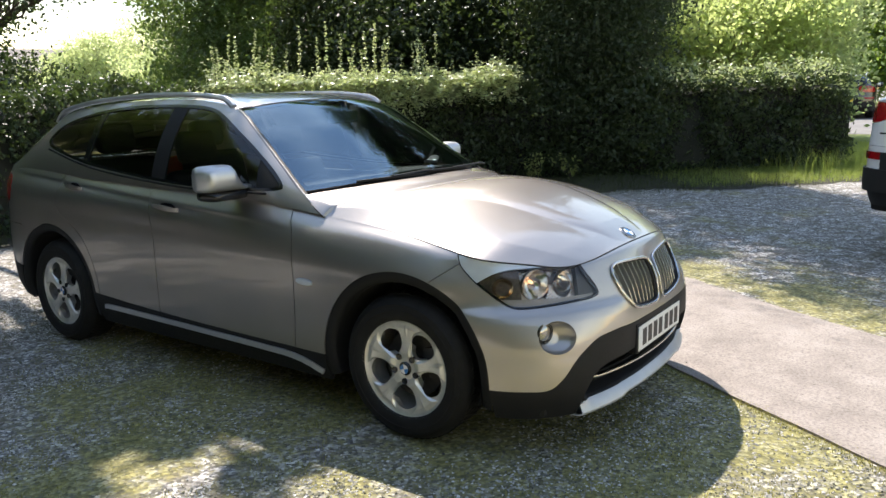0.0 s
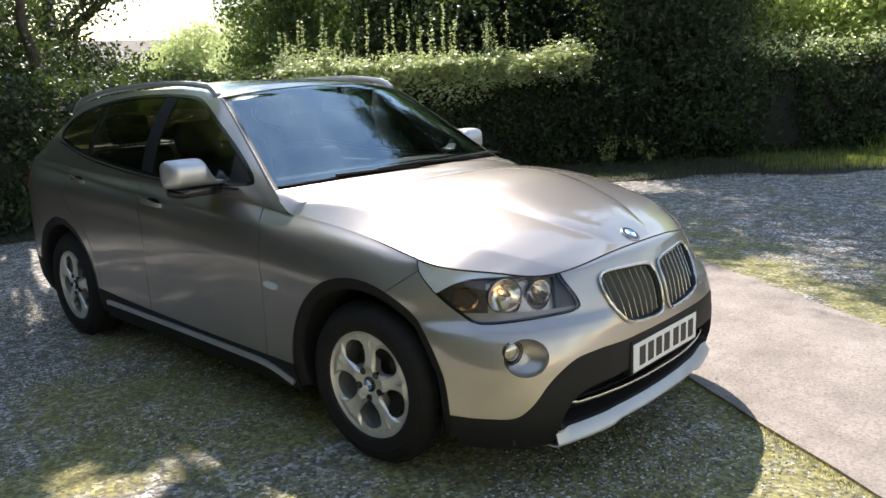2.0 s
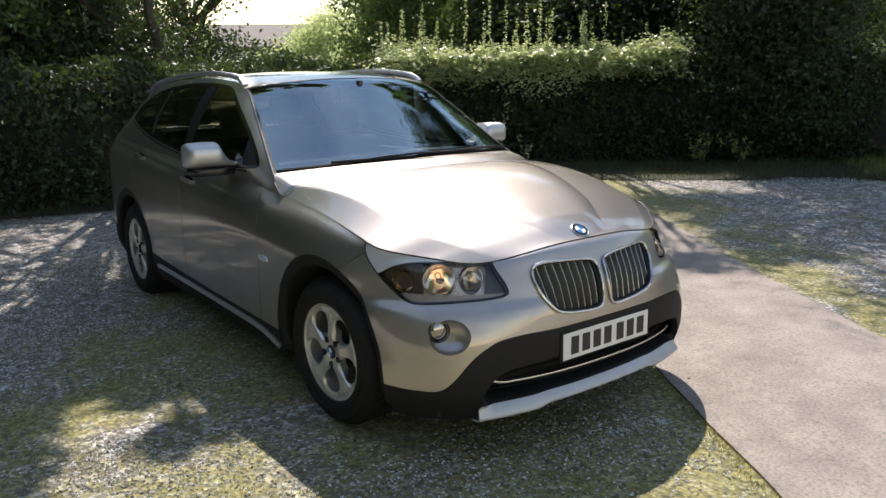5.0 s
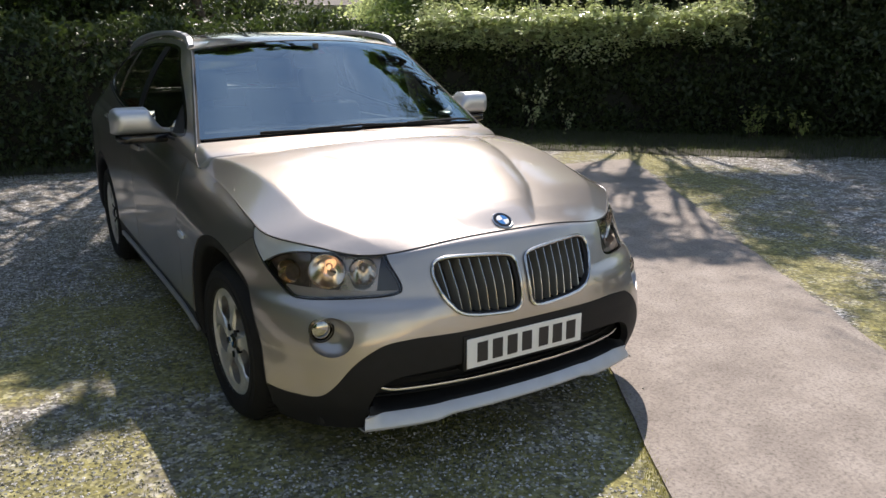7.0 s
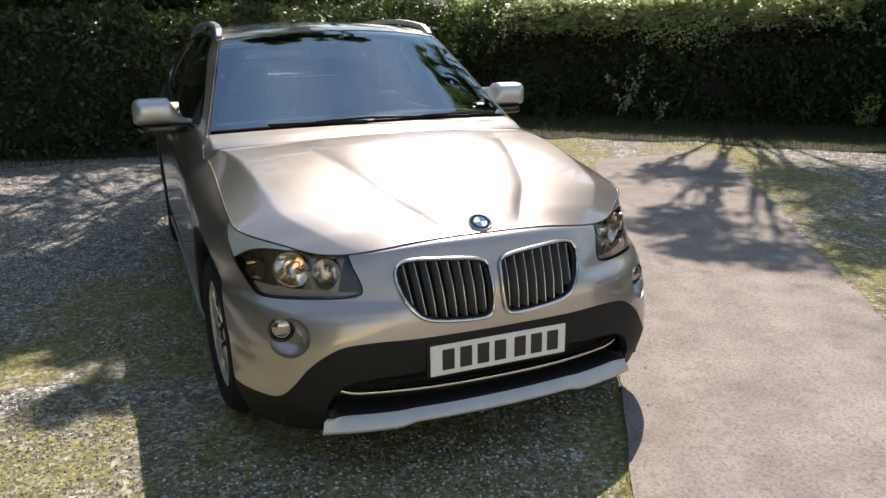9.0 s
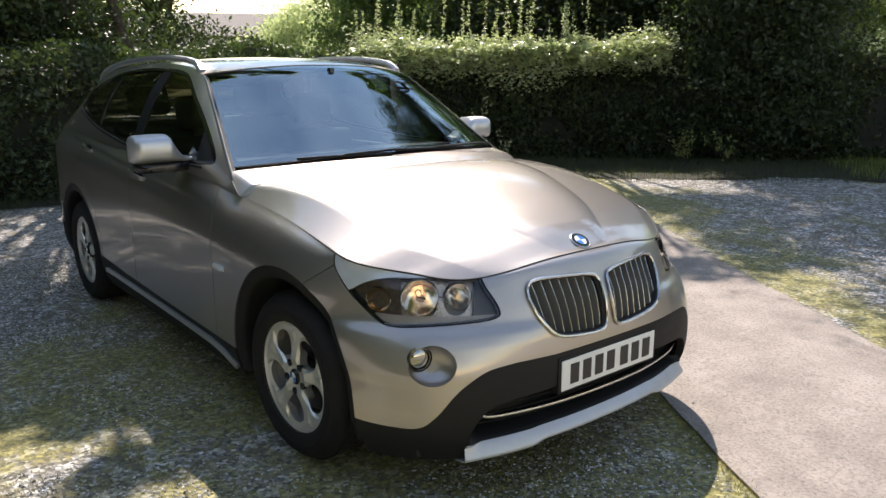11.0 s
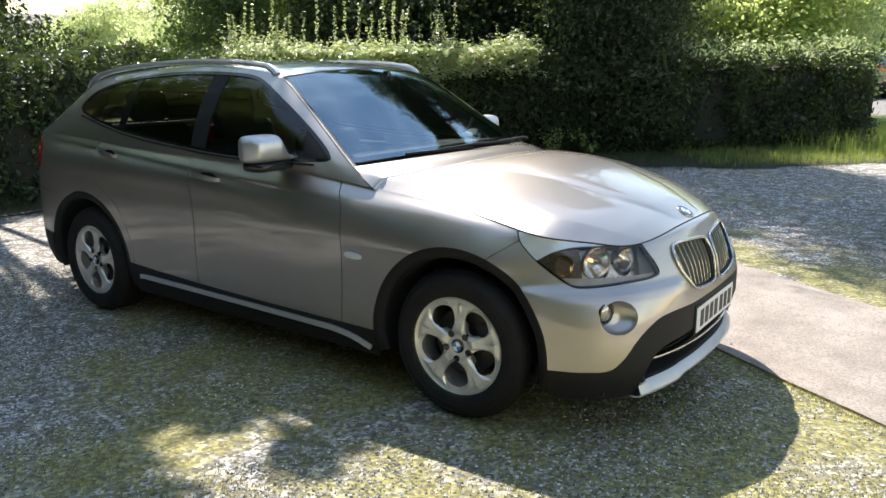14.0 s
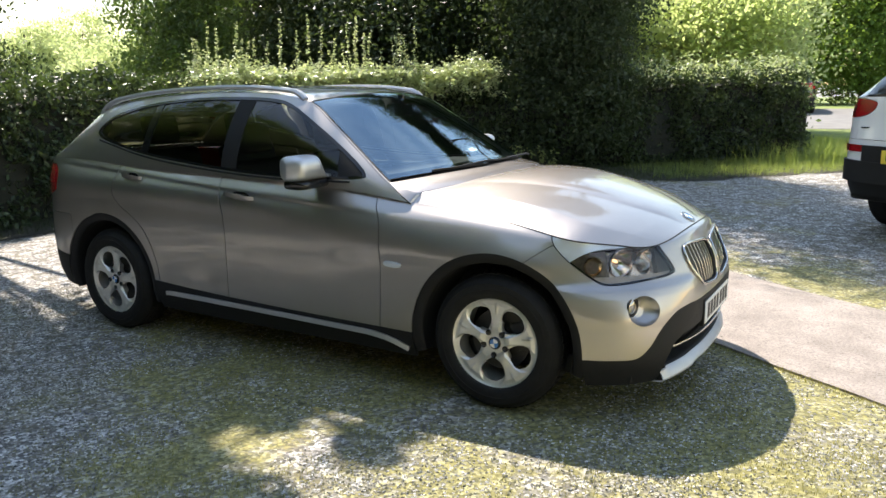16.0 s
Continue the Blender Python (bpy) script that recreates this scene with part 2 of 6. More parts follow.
def hang(name, me, mat, parent, label=""):
    ob = new(name, me)
    me.materials.append(mat)
    if parent is not None:
        ob.parent = parent
    return tagged(ob, label)


def panel(name, sh, mat, parent, depth=0.012, label=""):
    """A skin panel as one part."""
    if depth:
        sh = lipped(sh, depth)
    return hang(name, mesh_of(name, sh.V, sh.T, sh.N), mat, parent, label)


def part(name, bm, mat, parent, label="", smooth_faces=True):
    me = bpy.data.meshes.new(name)
    bmesh.ops.recalc_face_normals(bm, faces=bm.faces)
    bm.to_mesh(me)
    bm.free()
    if smooth_faces:
        me.polygons.foreach_set("use_smooth", [True] * len(me.polygons))
        me.set_sharp_from_angle(angle=radians(40))
    return hang(name, me, mat, parent, label)


def empty(name, m, label, category, group="", kind=""):
    ob = new(name)
    ob.matrix_world = m
    return tagged(ob, label, category, group, kind)


def box(bm, lo, hi, bevel=0.0, seg=2):
    r = bmesh.ops.create_cube(bm, size=1.0)
    lo, hi = Vector(lo), Vector(hi)
    for v in r["verts"]:
        v.co = Vector((lo[k] + (v.co[k] + 0.5) * (hi[k] - lo[k]) for k in range(3)))
    if bevel:
        es = list({e for v in r["verts"] for e in v.link_edges})
        bmesh.ops.bevel(bm, geom=es, offset=bevel, segments=seg, affect="EDGES", profile=0.6)
    return bm


def boxed(lo, hi, bevel=0.0, seg=2):
    return box(bmesh.new(), lo, hi, bevel, seg)


def lathe(profile, n=40, axis="y", caps=False):
    """Turns (radius, along) pairs round an axis."""
    bm = bmesh.new()
    rings = []
    for r, a in profile:
        ring = []
        for i in range(n):
            c, s = math.cos(2 * math.pi * i / n) * r, math.sin(2 * math.pi * i / n) * r
            ring.append(bm.verts.new({"y": (c, a, s), "z": (c, s, a), "x": (a, c, s)}[axis]))
        rings.append(ring)
    for p, q in zip(rings, rings[1:]):
        for i in range(n):
            bm.faces.new((p[i], p[(i + 1) % n], q[(i + 1) % n], q[i]))
    for ring in (rings[0], rings[-1]) if caps else ():
        if (ring[0].co - ring[n // 2].co).length > 1e-4:
            bm.faces.new(ring)
    bmesh.ops.remove_doubles(bm, verts=bm.verts, dist=1e-5)
    return bm


def sweep(path, section, closed_ends=True, scale=None):
    """Runs a section of (side, up) pairs along a path of places."""
    bm = bmesh.new()
    P = [Vector(p) for p in path]
    rings = []
    for i, p in enumerate(P):
        d = (P[min(i + 1, len(P) - 1)] - P[max(i - 1, 0)]).normalized()
        side = d.cross(Vector((0, 0, 1)))
        side = side.normalized() if side.length > 1e-4 else Vector((1, 0, 0))
        up = side.cross(d).normalized()
        k = scale[i] if scale else 1.0
        rings.append([bm.verts.new(p + side * (a * k) + up * (b * k)) for a, b in section])
    n = len(section)
    for p, q in zip(rings, rings[1:]):
        for i in range(n):
            bm.faces.new((p[i], p[(i + 1) % n], q[(i + 1) % n], q[i]))
    if closed_ends:
        bm.faces.new(rings[0]), bm.faces.new(rings[-1])
    return bm


def oval(a, b, n=10):
    return [(a * math.cos(2 * math.pi * i / n), b * math.sin(2 * math.pi * i / n)) for i in range(n)]


def rounded(points, times=3):
    """Cuts the corners of a closed outline."""
    P = [np.array(p, float) for p in points]
    for _ in range(times):
        Q = []
        for a, b in zip(P, P[1:] + P[:1]):
            Q += [a * 0.78 + b * 0.22, a * 0.22 + b * 0.78]
        P = Q
    return np.array(P)


def inside(X, Y, poly):
    """Signed distance to an outline, negative inside."""
    d, w = np.full(X.shape, 1e9), np.zeros(X.shape, bool)
    for (x0, y0), (x1, y1) in zip(poly, np.roll(poly, -1, axis=0)):
        ex, ey = x1 - x0, y1 - y0
        t = np.clip(((X - x0) * ex + (Y - y0) * ey) / max(ex * ex + ey * ey, 1e-12), 0, 1)
        d = np.minimum(d, np.hypot(X - x0 - t * ex, Y - y0 - t * ey))
        c = (y0 > Y) != (y1 > Y)
        w ^= c & (X < (x1 - x0) * (Y - y0) / (y1 - y0 + 1e-15) + x0)
    return np.where(w, -d, d)


# ---- the shape of the car: x ahead from the front axle, y to its left ----
XC, XT, TAIL = -0.10, -2.85, -3.63
def smooth(x, pts):
    """A smooth curve through (x, y) pairs in rising x."""
    xs = np.array([p[0] for p in pts], float); ys = np.array([p[1] for p in pts], float)
    d = np.diff(ys) / np.diff(xs)
    m = np.concatenate([[d[0]], (d[:-1] + d[1:]) / 2, [d[-1]]])
    x = np.clip(np.asarray(x, float), xs[0], xs[-1])
    i = np.clip(np.searchsorted(xs, x) - 1, 0, len(xs) - 2)
    h = xs[i + 1] - xs[i]; t = (x - xs[i]) / h
    return (ys[i] * (2*t**3 - 3*t**2 + 1) + m[i]*h*(t**3 - 2*t**2 + t) + ys[i+1]*(3*t**2 - 2*t**3) + m[i+1]*h*(t**3 - t**2))

# rails: nose reach, squareness, half width along x, height along x, tail reach
WIDTH = ((-3.63, .87), (-2.76, .897), (-2.2, .888), (-1.2, .882), (-.5, .889), (0, .897), (.85, .897))
RAILS = [
    (.870, 3.6, -.045, ((-3.63, .26), (-2.4, .20), (-.5, .19), (.3, .19), (.85, .20)), .70, 4.5),
    (.900, 3.6, -.006, ((-3.63, .36), (-2.4, .31), (-.5, .31), (.3, .32), (.85, .32)), .76, 3.9),
    (.915, 3.2, .000, ((-3.63, .52), (-.5, .49), (.85, .49)), .79, 3.9),
    (.895, 2.5, .002, ((-3.63, .70), (-.5, .66), (.3, .65), (.85, .65)), .78, 3.9),
    (.855, 2.4, .000, ((-3.63, .86), (-2, .82), (-.5, .77), (.3, .735), (.85, .75)), .76, 3.9),
    (.825, 2.5, -.012, ((-3.63, .985), (-2, .945), (-1, .90), (-.5, .886), (0, .862), (.3, .808), (.6, .765), (.75, .82)), .75, 4.1),
    (.800, 3.0, -.060, ((-3.63, 1.10), (-3.0, 1.09), (-2.4, 1.055), (-1.5, 1.03), (-.9, 1.005), (-.5, .962), (0, .91), (.3, .851), (.5, .812), (.633, .79), (.675, .806), (.70, .828)), .74, 5.0),
]
INSET5 = ((-3.63, -.10), (-2.4, -.075), (-1.0, -.062), (-.5, -.086), (0, -.096), (.85, -.09))
SHOULDER = ((-3.63, -.012), (-1.3, -.012), (-.75, -.030), (-.3, -.046), (.1, -.046), (.32, -.024), (.5, -.012), (.85, -.012))
LAMP_LINE = ((-3.63, 1.0), (.02, 1.0), (.2, 1.018), (.349, 1.045), (.50, .990), (.634, 1.0), (.85, 1.0))
def rail(i, s):
    """Point on rail i: s 0..1 nose, 1..2 side, 2..3 tail."""
    a, n, dy, zt, at, nt = RAILS[i]
    s = np.asarray(s, float)
    th = np.clip(s, 0, 1) * np.pi / 2
    ph = np.clip(s - 2, 0, 1) * np.pi / 2
    xs = XC + (XT - XC) * np.clip(s - 1, 0, 1)
    x = np.where(s < 1, XC + a * np.maximum(np.cos(th), 0) ** (2 / n), np.where(s > 2, XT - at * np.maximum(np.sin(ph), 0) ** (2 / nt), xs))
    k = np.where(s < 1, np.maximum(np.sin(th), 0) ** (2 / n), np.where(s > 2, np.maximum(np.cos(ph), 0) ** (2 / nt), 1.0))
    off = smooth(x, INSET5) if i == 6 else smooth(x, SHOULDER) if i == 5 else dy
    b = (smooth(np.clip(x, XT, .3), WIDTH) + off) * (smooth(x, LAMP_LINE) if i == 6 else 1.0)
    z = smooth(x, zt)
    return np.stack([x, b * k, z], -1)
def wall(s, v):
    """v 0..6 over the rails."""
    s, v = np.broadcast_arrays(np.asarray(s, float), np.asarray(v, float))
    P = np.stack([rail(i, s) for i in range(7)])
    P = np.concatenate([2*P[:1]-P[1:2], P, 2*P[-1:]-P[-2:-1]])
    i = np.clip(v.astype(int), 0, 5); t = (v - i)[..., None]
    g = lambda k: np.take_along_axis(P, (i + k)[None, ..., None].repeat(3, -1), 0)[0]
    p0, p1, p2, p3 = g(0), g(1), g(2), g(3)
    p = .5 * (2*p1 + (p2-p0)*t + (2*p0-5*p1+4*p2-p3)*t**2 + (3*p1-p0-3*p2+p3)*t**3)
    # the fold along the doors, hollowed below
    line = .957 + (-1.6 - p[..., 0]) * .068
    ends = np.clip((-.62 - p[..., 0]) / .5, 0, 1) * np.clip((p[..., 0] + 3.3) / .4, 0, 1)
    below = line - p[..., 2]
    fold = np.exp(-np.maximum(below, 0) / .075) / (1 + np.exp(-below / .0055))
    # a shelf under the headlights
    ay = np.abs(p[..., 1])
    shelf = np.clip((p[..., 0] - .22) / .15, 0, 1) * np.clip((ay - .22) / .16, 0, 1) * np.clip((p[..., 2] - .46) / .13, 0, 1)
    shelf = .016 * shelf / (1 + np.exp((p[..., 2] - .636) / .007))
    p[..., 0] += shelf * .8
    p[..., 1] += shelf * .6 * np.sign(p[..., 1])
    p[..., 1] -= .015 * ends * fold * np.where(p[..., 1] < 0, -1, 1)
    return p

# the line of A-pillar, roof edge and D-pillar
EDGE = ((0.0, -.50, .803, .962), (.06, -.56, .797, 1.000), (.12, -.66, .772, 1.056), (.24, -.87, .714, 1.195), (.36, -1.08, .657, 1.335), (.46, -1.27, .610, 1.445),
        (.54, -1.48, .588, 1.483), (.66, -1.90, .585, 1.503), (.76, -2.35, .583, 1.492), (.86, -2.75, .580, 1.462), (.93, -2.98, .577, 1.425), (1.0, -3.15, .575, 1.36),
        (1.08, -3.32, .585, 1.262), (1.2, -3.50, .615, 1.105))
def edge(u):
    """Point on the roof edge line; u 0 at the A-pillar's foot, 1 at the roof's end."""
    return np.stack([smooth(u, [(e[0], e[k]) for e in EDGE]) for k in (1, 2, 3)], -1)
def belt(x):
    """The waist line's half width and height at x."""
    a, n = RAILS[6][4:]
    k = (1 - np.clip((XT - x) / a, 0, .999) ** n) ** (1 / n)
    return (smooth(np.clip(x, XT, .3), WIDTH) + smooth(x, INSET5)) * k, smooth(x, RAILS[6][3])
def flank(u, w):
    """Side of the cabin: u along the roof edge line, w 0 at the waist, 1 at the roof edge."""
    u, w = np.broadcast_arrays(np.asarray(u, float), np.asarray(w, float))
    e = edge(u); y, z = belt(e[..., 0])
    foot = np.stack([e[..., 0], y, z], -1)
    p = foot + (e - foot) * w[..., None]
    p[..., 1] += .17 * w * (1 - w) * np.clip((e[..., 2] - z) / .45, 0, 1)
    return p
def top(u, q):
    """Windscreen, roof and rear window: q -1..1 from side to side."""
    u, q = np.broadcast_arrays(np.asarray(u, float), np.asarray(q, float))
    e = edge(u); k = 1 - np.abs(q) ** 2.2
    fwd = smooth(u, ((0, .20), (.12, .20), (.46, .12), (.6, 0), (.9, 0), (1.0, -.10), (1.2, -.12)))
    up = smooth(u, ((0, .05), (.12, .035), (.46, .045), (.66, .035), (.95, .03), (1.05, .0), (1.2, 0)))
    return np.stack([e[..., 0] + fwd * k, e[..., 1] * q, e[..., 2] + up * k], -1)



def wall_y(x, z):
    """Half width of the flank at x and height z."""
    s = 1 + (x - XC) / (XT - XC) if x < XC else None
    if s is None:
        S = np.linspace(0, 1, 80)
        G = wall(S[:, None], np.linspace(0, 6, 80)[None])
        d = np.hypot(G[..., 0] - x, G[..., 2] - z)
        return float(G[..., 1].ravel()[d.argmin()])
    v = np.linspace(0, 6, 160)
    G = wall(np.full(160, s), v)
    return float(np.interp(z, G[:, 2], G[:, 1]))


def nose_x(y, z):
    """How far ahead the nose reaches at |y| and height z."""
    G = wall(np.linspace(0, 1, 160)[:, None], np.linspace(0, 6, 120)[None])
    d = np.hypot(G[..., 1] - abs(y), G[..., 2] - z)
    return float(G[..., 0].ravel()[d.argmin()])


AXLES = (-0.008, -2.76)
ARCH_R = 0.437
HEADLIGHT = rounded([(-.182, .664), (-.178, .70), (-.11, .79), (-.07, .92), (.36, .92), (.395, .828), (.33, .745), (.25, .68), (.20, .648), (.14, .645), (0, .654)], 2)
KIDNEY = rounded([(.022, .575), (.016, .66), (.020, .748), (.08, .764), (.28, .776), (.336, .764), (.350, .72), (.33, .65), (.285, .592), (.22, .572), (.06, .560)], 3)
INTAKE = rounded([(-.61, .275), (-.565, .37), (-.47, .405), (.47, .405), (.565, .37), (.61, .275), (.57, .243), (-.57, .243)], 2)
FRONT_DOOR = rounded([(-.70, 1.3), (-.698, .965), (-.632, .86), (-.620, .64), (-.632, .42), (-.645, .20), (-1.70, .20), (-1.706, .46), (-1.697, .78), (-1.774, 1.05), (-1.82, 1.3)], 2)
REAR_DOOR = rounded([(-1.82, 1.3), (-1.774, 1.05), (-1.697, .78), (-1.706, .46), (-1.70, .20), (-2.28, .20), (-2.29, .50), (-2.40, .72), (-2.66, .86), (-2.655, 1.006), (-2.60, 1.3)], 2)
DAYLIGHT = rounded([(-.76, 1.052), (-1.38, 1.050), (-1.776, 1.071), (-2.39, 1.128), (-2.706, 1.185), (-2.90, 1.225), (-2.975, 1.262), (-2.955, 1.31), (-2.87, 1.375), (-2.55, 1.446),
                    (-2.07, 1.480), (-1.586, 1.474), (-1.36, 1.440), (-1.00, 1.243), (-.78, 1.102)], 2)


def tail_x(y, z):
    """How far back the tail reaches at |y| and height z."""
    G = wall(np.linspace(2, 3, 160)[:, None], np.linspace(0, 6, 120)[None])
    d = np.hypot(G[..., 1] - abs(y), G[..., 2] - z)
    return float(G[..., 0].ravel()[d.argmin()])


def arch_field(V):
    f = np.full(len(V), 9.0)
    for x0 in AXLES:
        dx = V[:, 0] - x0
        f = np.minimum(f, np.where(V[:, 2] > 0.33, np.hypot(dx, V[:, 2] - 0.33), np.abs(dx)) - ARCH_R)
    return f


def lower_field(V):
    """Where paint gives way to black plastic."""
    x, ay, z = V[:, 0], np.abs(V[:, 1]), V[:, 2]
    side = smooth(x, ((-3.63, .50), (-3.2, .46), (-2.3, .378), (-1.4, .338), (-.48, .327), (.43, .324)))
    nose = smooth(ay, ((0, .522), (.26, .523), (.47, .524), (.56, .505), (.65, .436), (.70, .368), (.735, .332), (.80, .324), (.9, .324)))
    k = np.clip((x - .36) / .07, 0, 1)
    return z - (side * (1 - k) + nose * k)


def diag(V):
    return 0.7 * (np.abs(V[:, 1]) - V[:, 0])


def lamp_field(V):
    f = inside(diag(V), V[:, 2], HEADLIGHT)
    return np.where(V[:, 0] > 0.15, f, 9.0)


def fog_field(V):
    f = np.hypot((diag(V) - .030) / .078, (V[:, 2] - .535) / .064) - 1
    return np.where(V[:, 0] > 0.3, f * .07, 9.0)


def kidney_field(V):
    return np.where(V[:, 0] > 0.3, inside(np.abs(V[:, 1]), V[:, 2], KIDNEY), 9.0)


def side_of(sign, f):
    return lambda V: np.maximum(f(V), -sign * V[:, 1])


def spots(S):
    """Fine where the nose and the flank's details are."""
    return np.concatenate([-S[::-1], S[1:]])


def ring_sheet():
    S = np.concatenate([np.linspace(0, 1, 111), np.linspace(1, 2, 190)[1:], np.linspace(2, 3, 46)[1:]])
    S2 = spots(S)
    P = wall(np.abs(S2)[:, None], np.linspace(0, 6, 150)[None])
    P[S2 < 0, :, 1] *= -1
    return grid_sheet(P, (-1.4, 0, .6))


def bonnet_sheet():
    s = np.linspace(0, 1, 300)
    r = rail(6, s)
    sc = float(np.interp(.50, r[:, 1], s))
    q = np.linspace(-1, 1, 201)
    p = np.linspace(0, 1, 121)
    F = rail(6, np.abs(q) * sc)
    F[:, 1] *= np.sign(q)
    R = top(np.full(201, .118), q) + np.array([.012, 0, -.010])
    a = rail(6, np.linspace(sc, 1 + (-.50 - XC) / (XT - XC), 120))
    b = edge(np.linspace(0, .118, 30))[1:]
    side = np.concatenate([a, b])
    d = np.concatenate([[0], np.cumsum(np.linalg.norm(np.diff(side, axis=0), axis=1))])
    side = np.stack([np.interp(p, d / d[-1], side[:, k]) for k in range(3)], 1)
    side += np.array([0, -.003, 0])
    F += np.array([-.003, 0, 0])
    flip = np.array([1, -1, 1])
    L, Rt = side * flip, side
    pp, qq = p[:, None, None], (q[None, :, None] + 1) / 2
    P = (1 - pp) * F[None] + pp * R[None] + (1 - qq) * L[:, None] + qq * Rt[:, None]
    P -= (1 - pp) * ((1 - qq) * L[0] + qq * Rt[0]) + pp * ((1 - qq) * L[-1] + qq * Rt[-1])
    pq, aq = np.broadcast_arrays(p[:, None], np.abs(q)[None])
    # the line where the top turns down to the wing
    crest = smooth(pq, ((0, .76), (.06, .755), (.19, .765), (.34, .79), (.556, .845), (.80, .915), (1, .985)))
    t = aq / crest
    soft = .5 * ((1 - .26 * t ** 2) + .74 * (1 - aq) / np.maximum(1 - crest, .02)) - .5 * np.sqrt(((1 - .26 * t ** 2) - .74 * (1 - aq) / np.maximum(1 - crest, .02)) ** 2 + .0007)
    P[..., 2] += .088 * smooth(pq, ((0, 0), (.12, .29), (.25, .57), (.4, .84), (.55, .98), (.66, 1), (.8, .86), (.92, .46), (1, 0))) * np.clip(soft, 0, 1)
    # two creases fan out from the nose, crisp on the outside
    ridge = .105 + .60 * pq
    u = (ridge - aq) / (.032 + .12 * pq)
    u = np.where(u > 0, u, 0) + .04 * np.exp(-np.abs(u) / .04)
    fade = np.clip((pq - .03) / .14, 0, 1) * np.clip((.93 - pq) / .35, 0, 1)
    P[..., 2] += .017 * (1 - np.exp(-u)) * fade
    # line of the gap all round, for a black strip that stands for its shade
    run = np.concatenate([P[::-1, 0], P[0, 1:-1], P[:, -1]])
    return grid_sheet(P, (-.2, 0, 0)), run[::2]


def wheel_disc():
    """The face of a five-spoked alloy, in its own plane: y outwards is negative."""
    r = np.linspace(.028, .219, 60)
    t = np.linspace(0, 2 * math.pi, 421)
    prof = smooth(r, ((.028, .006), (.07, .004), (.10, .010), (.15, .012), (.20, .004), (.219, -.006)))
    turn = np.abs(np.mod(t + math.pi / 5, 2 * math.pi / 5) - math.pi / 5)
    split_rib = .0045 * np.exp(-(turn[None] * r[:, None] / .006) ** 2) * np.clip((r[:, None] - .135) / .04, 0, 1)
    width = smooth(r, ((.028, .030), (.07, .021), (.10, .022), (.14, .030), (.17, .044), (.20, .080), (.219, .12)))[:, None]
    face = np.clip((width - turn[None] * r[:, None]) / .007 + .5, 0, 1)
    P = np.stack([r[:, None] * np.cos(t), prof[:, None] - .010 * face * np.clip((r[:, None] - .05) / .03, 0, 1) * np.clip((.206 - r[:, None]) / .022, 0, 1) - split_rib * np.clip((.206 - r[:, None]) / .022, 0, 1), r[:, None] * np.sin(t)], -1)
    sh = grid_sheet(P, (0, 5, 0))
    a = np.mod(np.arctan2(sh.V[:, 2], sh.V[:, 0]), 2 * math.pi / 5) - math.pi / 5
    rr = np.hypot(sh.V[:, 0], sh.V[:, 2])
    hole = rounded([(.070, -.006), (.100, -.037), (.148, -.063), (.172, -.058), (.188, -.024), (.190, 0), (.188, .024), (.172, .058), (.148, .063), (.100, .037), (.070, .006)], 1)
    f = inside(rr, rr * a, hole)
    _, face = cut(sh, f)
    return lipped(face, .034)


